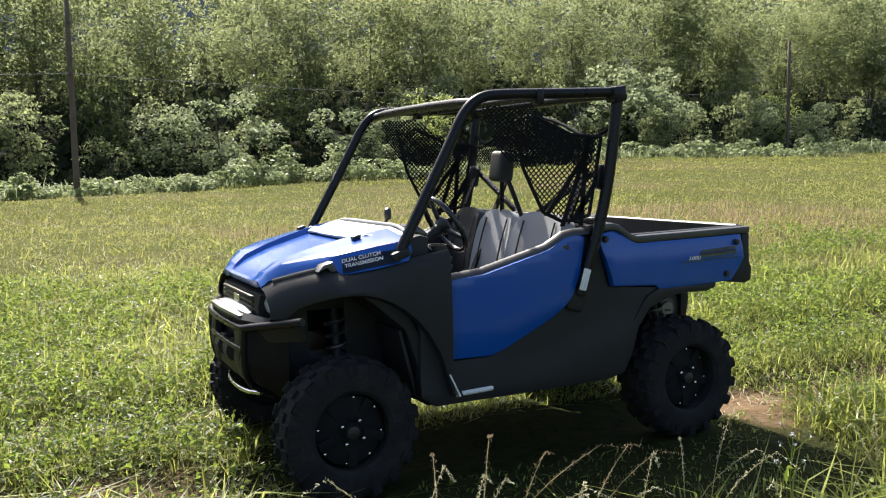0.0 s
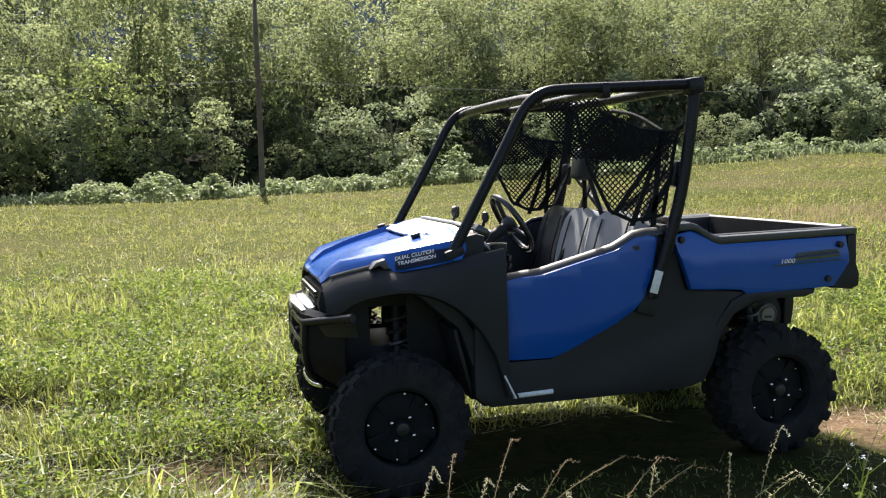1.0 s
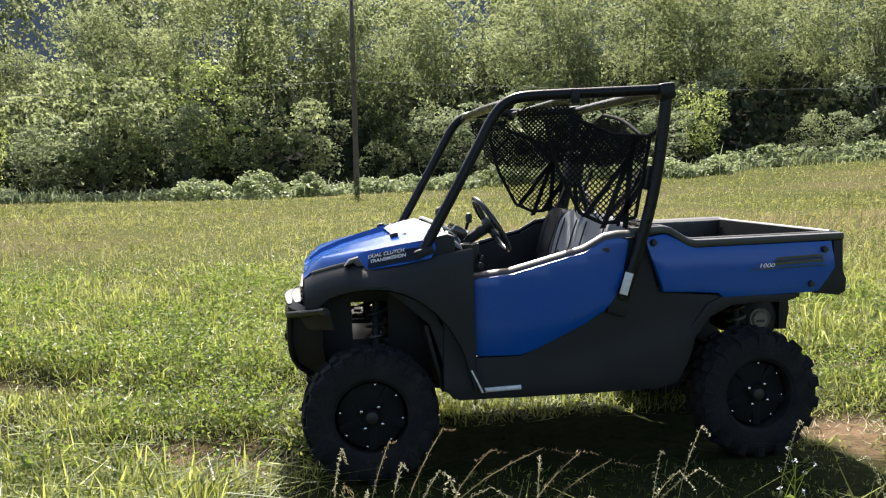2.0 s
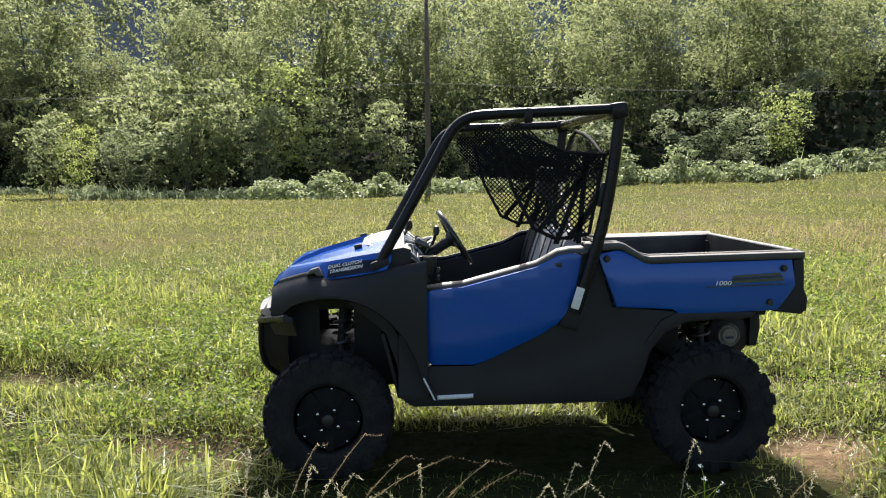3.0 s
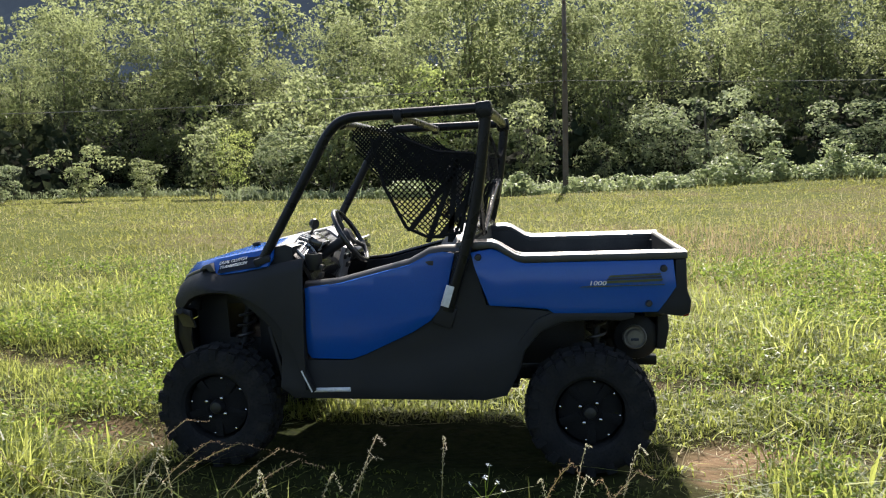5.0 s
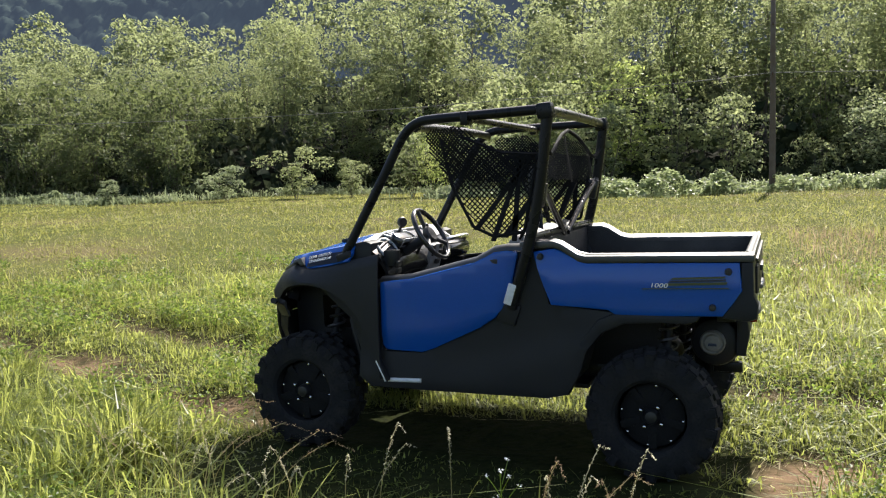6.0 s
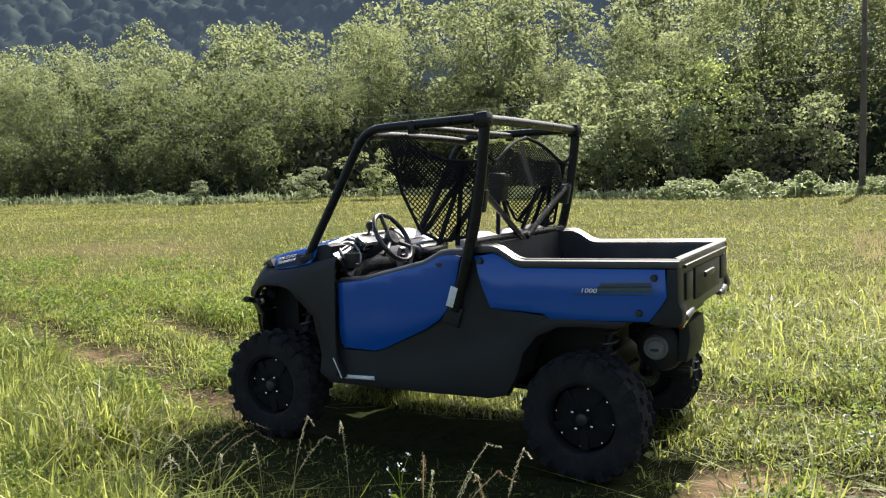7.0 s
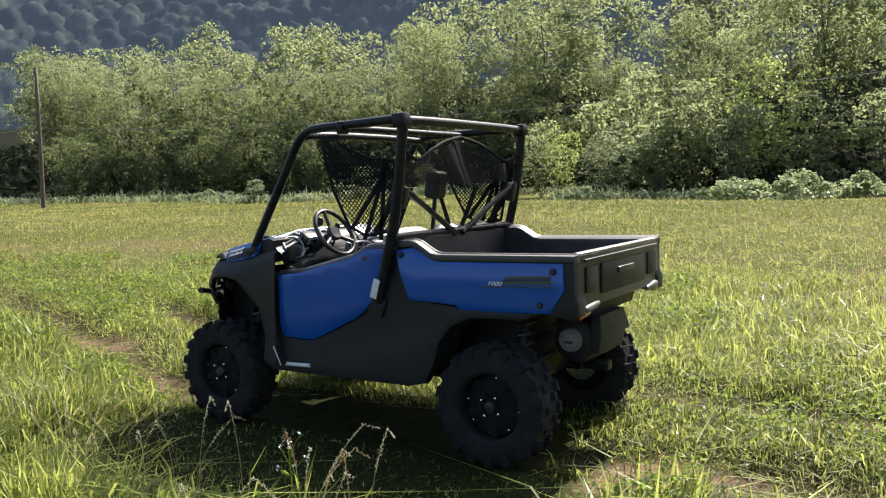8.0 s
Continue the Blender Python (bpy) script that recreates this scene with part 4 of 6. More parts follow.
for k, x in enumerate((-0.815, -0.77, -0.70, -0.615, -0.575)):
    row = []
    for u in (-1, -0.9, -0.62, -0.3, 0, 0.3, 0.62, 0.9, 1):
        back = -0.02
        half = (0.36, 0.43, 0.52, 0.64, 0.66)[k]
        crown = (1.214, 1.236, 1.256, 1.266, 1.240)[k]
        row.append((x + back, u * half, crown + 0.004 * (abs(abs(u) - 0.6) < 0.05) + 0.25 * back - 0.045 * abs(u) ** 5 * (k > 1)))
    cowl_rows.append(row)
part("cowl", skin(cowl_rows, 0.012), "cowl", car, "cowl panel behind the hood, its sun glare put in as pale grey", sharp=30)
part("cowl_skirt", slab([(-0.70, 1.215), (-0.60, 1.235), (-0.56, 1.22), (-0.56, 1.08), (-0.70, 1.08)], -0.665, 0.665, 0.014), "black", car)


def lettering(text, size, m, mat, parent, name="lettering"):
    cu = bpy.data.curves.new("letters", "FONT")
    cu.body, cu.size, cu.extrude, cu.shear = text, size, 0.0006, 0.18
    cu.offset = 0.0005
    ob = new("letters", cu)
    me = bpy.data.meshes.new_from_object(ob.evaluated_get(bpy.context.evaluated_depsgraph_get()))
    bpy.data.objects.remove(ob)
    me.materials.append(M[mat])
    o = new(name, me)
    o.parent = parent
    o.matrix_basis = m
    return o


def on_facet(x, z, lift=0.003):
    """A place on the hood's driver-side facet, with the facet's own axes."""
    _, _, cr, lo = hood_at(x)
    _, _, cr2, lo2 = hood_at(x + 0.05)
    a, b = Vector((x, -cr[0], cr[1])), Vector((x, -lo[0], lo[1]))
    a2, b2 = Vector((x + 0.05, -cr2[0], cr2[1])), Vector((x + 0.05, -lo2[0], lo2[1]))
    up = (a - b).normalized()
    along = ((a2 + b2) - (a + b)).normalized()
    along = (along - up * along.dot(up)).normalized()
    out = along.cross(up)
    t = (z - b.z) / (a.z - b.z)
    m = Matrix((along, up, out)).transposed().to_4x4()
    m.translation = b + (a - b) * t + out * lift
    return m


def sheared_stripe():
    bm = bmesh.new()
    for quad in (((-0.998, 1.069), (-0.73, 1.114), (-0.72, 1.172), (-0.985, 1.136)),):
        vs = [bm.verts.new(on_facet(x, z, 0.0095).translation) for x, z in quad]
        bm.faces.new(vs)
    bmesh.ops.solidify(bm, geom=bm.faces[:], thickness=0.0008)
    return bm


# printed stripe whose navy also stands in for the facet's shaded blue
stripe = part("hood_stripe", sheared_stripe(), "decal", hood, "black stripe with white lettering")
lettering("DUAL CLUTCH", 0.0275, on_facet(-0.992, 1.112, 0.0155), "white", hood)
lettering("TRANSMISSION", 0.0268, on_facet(-0.984, 1.090, 0.0155), "white", hood)
lettering("1000", 0.031, pose(1.030, -0.7385, 1.012, 90) @ Matrix.Diagonal((1.45, 1, 1, 1)), "white", car)
# printed bars of the bed side's maker mark
for x0, x1, z0, z1, mat in ((0.985, 1.41, 1.000, 1.004, "olive"), (1.10, 1.40, 1.020, 1.032, "olive"), (1.12, 1.395, 1.037, 1.046, "decal"), (1.13, 1.39, 1.051, 1.060, "olive")):
    bars = slab([(x0, z0), (x1, z0 + 0.012), (x1 + 0.006, z1 + 0.012), (x0 + 0.012, z1)], -0.7345, -0.720, 0)
    part("printed_bar", bars, mat, car)

# nose, bumper and guard
part("grille", slab([(-1.315, 0.96), (-1.33, 0.90), (-1.32, 0.84), (-1.24, 0.82), (-1.22, 0.97)], -0.36, 0.36, 0.012), "black", car)
for k in range(5):
    part("grille_bar", block((0.014, 0.58, 0.012), at=(-1.332 + 0.0 * k, 0, 0.85 + 0.024 * k), bevel=0.004), "trim", car)
part("front_badge", block((0.012, 0.10, 0.05), at=(-1.338, 0, 0.905), bevel=0.01), "nut", car)
part("front_bumper", skin([[(-1.19, -0.60, 0.86), (-1.30, -0.50, 0.865), (-1.375, -0.30, 0.875), (-1.395, 0, 0.88), (-1.375, 0.30, 0.875), (-1.30, 0.50, 0.865), (-1.19, 0.60, 0.86)],
                           [(-1.19, -0.61, 0.83), (-1.32, -0.51, 0.84), (-1.405, -0.30, 0.845), (-1.425, 0, 0.85), (-1.405, 0.30, 0.845), (-1.32, 0.51, 0.84), (-1.19, 0.61, 0.83)],
                           [(-1.17, -0.59, 0.76), (-1.29, -0.49, 0.75), (-1.36, -0.29, 0.745), (-1.375, 0, 0.745), (-1.36, 0.29, 0.745), (-1.29, 0.49, 0.75), (-1.17, 0.59, 0.76)]], 0.012), "black", car)
# pale piece over the bumper's middle, where glare is put in as colour
part("bumper_top", skin([[(-1.315, -0.28, 0.876), (-1.325, -0.18, 0.888), (-1.330, 0, 0.892), (-1.325, 0.18, 0.888), (-1.315, 0.28, 0.876)], [(-1.405, -0.30, 0.862), (-1.420, -0.18, 0.868), (-1.432, 0, 0.872), (-1.420, 0.18, 0.868), (-1.405, 0.30, 0.862)],
                         [(-1.402, -0.26, 0.845), (-1.414, -0.16, 0.848), (-1.424, 0, 0.850), (-1.414, 0.16, 0.848), (-1.402, 0.26, 0.845)]], 0.008), "silver", car, "upper bumper ledge, its glare put in as pale grey")
part("front_shield", skin([[(-1.29, -0.46, 0.75), (-1.35, -0.28, 0.745), (-1.36, 0.28, 0.745), (-1.29, 0.46, 0.75)], [(-1.27, -0.42, 0.60), (-1.34, -0.25, 0.60), (-1.34, 0.25, 0.60), (-1.27, 0.42, 0.60)],
                           [(-1.18, -0.34, 0.44), (-1.24, -0.22, 0.43), (-1.24, 0.22, 0.43), (-1.18, 0.34, 0.44)], [(-0.95, -0.30, 0.36), (-0.98, -0.2, 0.36), (-0.98, 0.2, 0.36), (-0.95, 0.30, 0.36)]], 0.012), "black", car)
guard = part("bull_bar", tube([(-1.215, -0.690, 0.872), (-1.385, -0.370, 0.812), (-1.405, -0.32, 0.803), (-1.412, 0.0, 0.80), (-1.405, 0.32, 0.803), (-1.385, 0.370, 0.812), (-1.215, 0.690, 0.872)], 0.019, soft=1), "steel", car, "black tubular front guard")
for s in (-1, 1):
    part("guard_tube", tube([(-1.395, s * 0.340, 0.80), (-1.40, s * 0.33, 0.66), (-1.385, s * 0.31, 0.56), (-1.33, s * 0.27, 0.49), (-1.16, s * 0.24, 0.41), (-1.02, s * 0.23, 0.385)], 0.018, soft=2), "steel", guard)
    part("guard_plate", skin([[(-1.385, s * 0.345, 0.795), (-1.31, s * 0.44, 0.795), (-1.225, s * 0.50, 0.815)], [(-1.39, s * 0.34, 0.66), (-1.31, s * 0.43, 0.66), (-1.23, s * 0.52, 0.67)], [(-1.36, s * 0.32, 0.55), (-1.29, s * 0.40, 0.54), (-1.22, s * 0.47, 0.54)], [(-1.22, s * 0.28, 0.44), (-1.19, s * 0.34, 0.44), (-1.15, s * 0.38, 0.45)]], 0.008), "rim", guard)
    part("face_plate", slab([(-1.405, 0.80), (-1.415, 0.66), (-1.39, 0.55), (-1.36, 0.55), (-1.375, 0.66), (-1.375, 0.80)], s * 0.30, s * 0.20, 0.006), "black", guard)
part("lower_face", skin([[(-1.40, -0.30, 0.64), (-1.405, 0, 0.64), (-1.40, 0.30, 0.64)], [(-1.385, -0.29, 0.55), (-1.39, 0, 0.55), (-1.385, 0.29, 0.55)], [(-1.30, -0.26, 0.47), (-1.31, 0, 0.47), (-1.30, 0.26, 0.47)]], 0.010), "black", guard)
part("guard_tube", tube([(-1.40, -0.32, 0.70), (-1.412, -0.2, 0.70), (-1.412, 0.2, 0.70), (-1.40, 0.32, 0.70)], 0.014, soft=1), "steel", guard)
part("skid_lip", tube([(-1.31, -0.30, 0.47), (-1.36, -0.15, 0.455), (-1.36, 0.15, 0.455), (-1.31, 0.30, 0.47)], 0.012, soft=2), "nut", guard)
part("winch", lathe([(0.03, -0.14), (0.055, -0.13), (0.055, -0.05), (0.035, -0.045), (0.035, 0.045), (0.055, 0.05), (0.055, 0.13), (0.03, 0.14)], 20, m=pose(-1.38, 0, 0.66)), "grey", guard)

# cargo bed
part("bed_floor", block((1.10, 1.32, 0.03), at=(0.96, 0, 0.905), bevel=0.006), "bed", car, "scuffed black cargo bed floor")
for k in range(9):
    part("floor_rib", block((1.04, 0.045, 0.014), at=(0.96, -0.56 + 0.14 * k, 0.925), bevel=0.005), "bed", car)
part("bed_front_wall", slab([(0.40, 0.90), (0.375, 1.232), (0.425, 1.236), (0.455, 0.90)], -0.65, 0.65, 0.010), "bed", car)
for s in (-1, 1):
    part("bed_inner_wall", slab([(0.42, 0.90), (0.40, 1.20), (0.53, 1.215), (0.69, 1.14), (1.49, 1.155), (1.49, 0.90)], s * 0.652, s * 0.636, 0.004), "bed", car)
gate = part("tailgate", slab([(1.488, 0.895), (1.485, 1.178), (1.528, 1.184), (1.532, 0.895)], -0.66, 0.66, 0.010), "rail", car, "closed black moulded tailgate")
part("gate_cap", skin([[(1.482, y, 1.180), (1.487, y, 1.189), (1.500, y, 1.191), (1.516, y, 1.186), (1.529, y, 1.176)] for y in np.linspace(-0.64, 0.64, 9)], 0.005), "railcap", gate, "polished top edge of the tailgate", sharp=60)
part("gate_panel", block((0.014, 0.72, 0.17), at=(1.536, 0, 1.03), bevel=0.012), "black", gate)
part("gate_handle", block((0.020, 0.26, 0.035), at=(1.548, 0, 1.055), bevel=0.010), "trim", gate)
part("gate_rib", block((0.016, 1.20, 0.018), at=(1.538, 0, 1.145), bevel=0.006), "trim", gate)
for s in (-1, 1):
    part("gate_inset", block((0.012, 0.16, 0.14), at=(1.536, s * 0.50, 1.04), bevel=0.012), "black", gate)
    part("gate_hinge", lathe([(0.012, -0.05), (0.016, -0.048), (0.016, 0.048), (0.012, 0.05)], 12, m=pose(1.535, s * 0.50, 0.895)), "nut", gate)
part("rear_valance", slab([(1.34, 0.80), (1.33, 0.88), (1.45, 0.885), (1.43, 0.80)], -0.46, 0.46, 0.012), "black", car)
part("tow_hitch", block((0.16, 0.07, 0.06), at=(1.37, 0, 0.47), bevel=0.012), "steel", car)

# muffler behind the rear axle, its round end towards the driver's side
muf = part("muffler", lathe([(0.095, -0.225), (0.125, -0.205), (0.138, -0.15), (0.140, 0.20), (0.128, 0.27), (0.08, 0.30)], 32, m=pose(1.315, -0.01, 0.645) @ Matrix.Diagonal((1.0, 1.0, 1.02, 1))), "black", car, "black-shielded muffler")
part("muffler_cap", lathe([(0.010, -0.258), (0.040, -0.257), (0.046, -0.250), (0.048, -0.243), (0.054, -0.243), (0.062, -0.252), (0.069, -0.243), (0.069, -0.215)], 32, m=pose(1.302, -0.01, 0.650)), "muffler", muf, "dull steel muffler end cap")
part("exhaust_outlet", block((0.046, 0.016, 0.016), at=(1.302, -0.268, 0.640), bevel=0.005), "decal", muf)
part("heat_shield", skin([[(1.16, -0.20, 0.72), (1.16, 0.28, 0.72)], [(1.24, -0.21, 0.79), (1.24, 0.29, 0.79)], [(1.34, -0.21, 0.805), (1.34, 0.29, 0.805)], [(1.44, -0.20, 0.76), (1.44, 0.28, 0.76)], [(1.475, -0.19, 0.66), (1.475, 0.27, 0.66)]], 0.006), "black", muf)

part("rear_shield", slab([(1.425, 0.58), (1.43, 0.80), (1.485, 0.80), (1.495, 0.70), (1.475, 0.58)], -0.25, 0.16, 0.014), "black", car)

# roll cage
cage = part("roll_cage", tube([(-0.27, -0.65, 1.872), (-0.285, -0.40, 1.885), (-0.285, 0.40, 1.885), (-0.27, 0.65, 1.872)], 0.026, soft=1), "steel", car, "black tubular roll cage")
for s in (-1, 1):
    part("front_pillar", tube([(-0.722, s * 0.678, 1.155), (-0.705, s * 0.678, 1.187), (-0.44, s * 0.66, 1.655), (-0.345, s * 0.655, 1.835), (-0.255, s * 0.66, 1.905), (-0.12, s * 0.68, 1.915), (0.12, s * 0.71, 1.920), (0.49, s * 0.75, 1.932)], 0.0275, soft=3), "steel", cage)
    part("rear_pillar", tube([(0.296, s * 0.722, 0.878), (0.305, s * 0.726, 0.91), (0.425, s * 0.742, 1.29), (0.480, s * 0.750, 1.58), (0.520, s * 0.752, 1.935)], 0.031, soft=2), "steel", cage)
    part("corner_joint", block((0.085, 0.085, 0.085), at=(0.508, s * 0.752, 1.922), turn=(0, -6, 0), bevel=0.018), "steel", cage)
    part("pillar_label", block((0.044, 0.006, 0.115), at=(0.300, s * 0.762, 0.960), turn=(0, 17, 0), bevel=0.002), "white", cage, "white printed warning label")
    part("pillar_foot", block((0.11, 0.05, 0.12), at=(0.278, s * 0.700, 0.850), turn=(0, 18, 0), bevel=0.015), "black", cage)
    part("pillar_gusset", slab([(-0.59, 1.40), (-0.545, 1.53), (-0.50, 1.56), (-0.515, 1.50), (-0.555, 1.405)], s * 0.672, s * 0.650, 0.004), "steel", cage)
    part("roof_clamp", block((0.045, 0.07, 0.075), at=(0.05, s * 0.70, 1.905), bevel=0.01), "steel", cage)
    part("pillar_base", block((0.10, 0.065, 0.045), at=(-0.722, s * 0.678, 1.148), turn=(0, -18, 0), bevel=0.016), "black", cage)
    part("rear_brace", tube([(0.475, s * 0.74, 1.56), (0.455, s * 0.50, 1.46), (0.43, s * 0.04, 1.24)], 0.018, soft=1), "steel", cage)
    part("upper_brace", tube([(0.505, s * 0.75, 1.775), (0.495, s * 0.64, 1.715), (0.485, s * 0.53, 1.70), (0.465, s * 0.26, 1.815), (0.45, 0, 1.855)], 0.011, soft=2), "net", cage, "black webbing strap")
    part("belt_reel", block((0.07, 0.05, 0.13), at=(0.455, s * 0.69, 1.49), turn=(0, 12, 0), bevel=0.015), "trim", cage)
part("roof_cross_tube", tube([(0.505, -0.75, 1.925), (0.515, -0.4, 1.93), (0.515, 0.4, 1.93), (0.505, 0.75, 1.925)], 0.028, soft=1), "steel", cage)
part("roof_cross_tube", tube([(0.06, -0.70, 1.905), (0.06, 0.70, 1.905)], 0.021, soft=0), "steel", cage)
part("mid_cross_tube", tube([(0.41, -0.74, 1.26), (0.42, 0.74, 1.26)], 0.022, soft=0), "steel", cage)


def inside(poly, x, z):
    hit = False
    for (x0, z0), (x1, z1) in zip(poly, poly[1:] + poly[:1]):
        if (z0 > z) != (z1 > z) and x < (x1 - x0) * (z - z0) / (z1 - z0) + x0:
            hit = not hit
    return hit


def net(poly, y_of, pitch=0.030, cord=0.0034, sag=0.02):
    """Diamond netting cut to an outline: each cord a flat strip in short lengths."""
    bm = bmesh.new()
    x0, x1 = min(p[0] for p in poly), max(p[0] for p in poly)
    z0, z1 = min(p[1] for p in poly), max(p[1] for p in poly)
    span = (x1 - x0) + (z1 - z0)
    for slope in (1, -1):
        for k in range(int(span / pitch) + 1):
            run = None
            for j in range(int(span * 1.1 / 0.02)):
                u = j * 0.02
                x = x0 + u
                z = (z0 - (x1 - x0) + k * pitch + u) if slope > 0 else (z1 + (x1 - x0) - k * pitch - u)
                if x > x1:
                    break
                ok = inside(poly, x, z)
                if ok:
                    p = Vector((x, y_of(x, z) + sag * math.sin(x * 13 + z * 9) * 0.5, z))
                    q = Vector((cord * 0.7, 0, -slope * cord * 0.7))
                    d = Vector((0, 0.0012, 0))
                    now = [bm.verts.new(p + q), bm.verts.new(p + d), bm.verts.new(p - q)]
                    if run:
                        bm.faces.new((run[0], run[1], now[1], now[0]))
                        bm.faces.new((run[1], run[2], now[2], now[1]))
                    run = now
                else:
                    run = None
    return bm


def turned(bm, x):
    """Netting made along x, turned to hang across the vehicle at x."""
    bmesh.ops.transform(bm, matrix=Matrix(((0, 1, 0, x), (1, 0, 0, 0), (0, 0, 1, 0), (0, 0, 0, 1))), verts=bm.verts)
    return bm


rear = net([(-0.68, 1.71), (-0.53, 1.69), (-0.26, 1.80), (0.0, 1.84), (0.26, 1.80), (0.53, 1.69), (0.68, 1.71), (0.64, 1.57), (0.22, 1.54), (-0.20, 1.56), (-0.64, 1.55)], lambda x, z: 0.02 * math.sin(x * 9 + z * 6), pitch=0.021, cord=0.0046, sag=0.03)
part("rear_net", turned(rear, 0.455), "net", car, "black netting rolled up across the back")
NET = [(-0.10, 1.80), (0.05, 1.80), (0.25, 1.715), (0.45, 1.70), (0.44, 1.60), (0.37, 1.29), (0.20, 1.265), (0.08, 1.32), (-0.035, 1.54), (-0.08, 1.66)]
for s in (-1, 1):
    upper = net([(-0.24, 1.86), (0.02, 1.87), (0.10, 1.80), (0.25, 1.73), (0.46, 1.71), (0.45, 1.62), (0.24, 1.555), (0.06, 1.555), (-0.08, 1.575), (-0.21, 1.75)],
                lambda x, z, s=s: s * (0.665 + 0.03 * math.sin(x * 15 + z * 8)), pitch=0.022, cord=0.0042, sag=0.05)
    part("gathered_net", upper, "net", car, "black netting gathered up under the roof")
    n = part("side_net", net(NET, lambda x, z, s=s: s * (0.685 + 0.05 * smooth01((z - 1.3) / 0.5))), "net", car, "black nylon side net")
    for a, b in (((-0.10, 1.80), (-0.035, 1.54)), ((-0.035, 1.54), (0.08, 1.32)), ((0.08, 1.32), (0.20, 1.265)), ((0.20, 1.265), (0.37, 1.29)), ((0.37, 1.29), (0.45, 1.70)), ((0.02, 1.81), (0.25, 1.715)), ((0.25, 1.715), (0.45, 1.70))):
        part("net_hem", tube([(a[0], s * 0.70, a[1]), (b[0], s * 0.70, b[1])], 0.010, segs=6, soft=0), "net", n)
    for x, z, x2, z2, w in ((0.08, 1.30, 0.32, 1.60, 0.035), (0.18, 1.24, 0.36, 1.70, 0.03), (0.24, 1.26, 0.43, 1.52, 0.04), (0.30, 1.24, 0.34, 1.70, 0.028)):
        bm = slab([(x, z), (x + w, z), (x2 + w, z2), (x2, z2)], s * 0.708, s * 0.704, 0)
        part("strap", bm, "net", n, "hanging black webbing strap")

# seats
for y0, y1 in ((-0.63, -0.13), (-0.115, 0.27), (0.285, 0.62)):
    seat = part("seat", block((0.50, y1 - y0, 0.15), at=(0.02, (y0 + y1) / 2, 0.70), turn=(0, -4, 0), bevel=0.045, segs=3), "seatblack", car, "grey and black bench seat place")
    yc, w = (y0 + y1) / 2, (y1 - y0)
    part("seat_base", block((0.46, w - 0.02, 0.20), at=(0.04, yc, 0.53), bevel=0.02), "black", seat)
    rows = []
    for k in range(9):
        f = k / 8
        x, z = 0.175 + 0.125 * f - 0.02 * math.sin(math.pi * f), 0.74 + 0.56 * f
        ww = w * 0.5 * (1 - 0.16 * max(0, f - 0.75) / 0.25)
        rows.append([(x - 0.022 * abs(u) ** 3, yc + u * ww, z - 0.035 * (abs(u) ** 4) * (f > 0.9)) for u in (-1, -0.86, -0.6, -0.3, 0, 0.3, 0.6, 0.86, 1)])
    far = y0 > 0.2
    back = part("seat_back", skin(rows, 0.085), "seatblack" if far else "seat", seat, "black vinyl seat back" if far else "pale grey vinyl seat back", sharp=60)
    for u in (-0.62, 0.62):
        part("seat_piping", tube([(x, y, z) for x, y, z in ((0.172 + 0.125 * f - 0.02 * math.sin(math.pi * f) - 0.018, yc + u * w * 0.5, 0.76 + 0.52 * f) for f in np.linspace(0, 0.94, 7))], 0.005, segs=6, soft=0), "seatblack", back)
for yc in (-0.36, 0.02, 0.42):
    if yc == 0.02:
        head = part("headrest", block((0.10, 0.14, 0.18), at=(0.260, 0.0, 1.555), turn=(0, 8, 0), bevel=0.03, segs=3), "seatblack", car)
        for dy in (-0.09, 0.06):
            part("headrest_post", tube([(0.275, dy * 0.4, 1.49), (0.315, dy * 1.6, 1.24)], 0.014, soft=0), "steel", head)
    part("seat_belt", slab([(0.44, 1.54), (0.455, 1.54), (0.12, 0.80), (0.105, 0.80)], yc - 0.24 if yc < 0 else yc + 0.17, yc - 0.20 if yc < 0 else yc + 0.21, 0), "net", car)

# cabin front
def dash_top(y):
    """The height of the dashboard's front edge across the vehicle."""
    return 1.262 - 0.066 * float(smooth01((abs(y) - 0.36) / 0.30))


DASH_SLOPE = ((-0.605, 0.0), (-0.572, -0.013), (-0.515, -0.058), (-0.468, -0.130), (-0.445, -0.215), (-0.490, -0.285))


def on_dash(u, y, lift=0.0):
    """A place on the dashboard's sloping face: u from 0 at its front edge to 5 at its foot."""
    k = min(int(u), 4)
    (xa, za), (xb, zb) = DASH_SLOPE[k], DASH_SLOPE[k + 1]
    f = u - k
    n = Vector((za - zb, 0, xb - xa)).normalized()
    return Vector((xa + (xb - xa) * f, y, dash_top(y) + za + (zb - za) * f)) + n * lift


def dash_patch(u0, u1, y0, y1, lift, thick=0.008):
    """A moulded cover that follows the dashboard's face."""
    us = [u0 + (u1 - u0) * k / 6 for k in range(7)]
    return skin([[on_dash(u, y0 + (y1 - y0) * k / 5, lift) for k in range(6)] for u in us], thick)


dash = part("dashboard", skin([[on_dash(u, y) for u in (0, 0.5, 1, 1.5, 2, 2.5, 3, 3.5, 4, 4.5, 5)] for y in (-0.65, -0.58, -0.5, -0.42, -0.34, -0.2, 0, 0.2, 0.34, 0.42, 0.5, 0.58, 0.65)], 0.02), "gloss", car, "glossy black moulded dashboard with highlights put in as pale pieces", sharp=50)
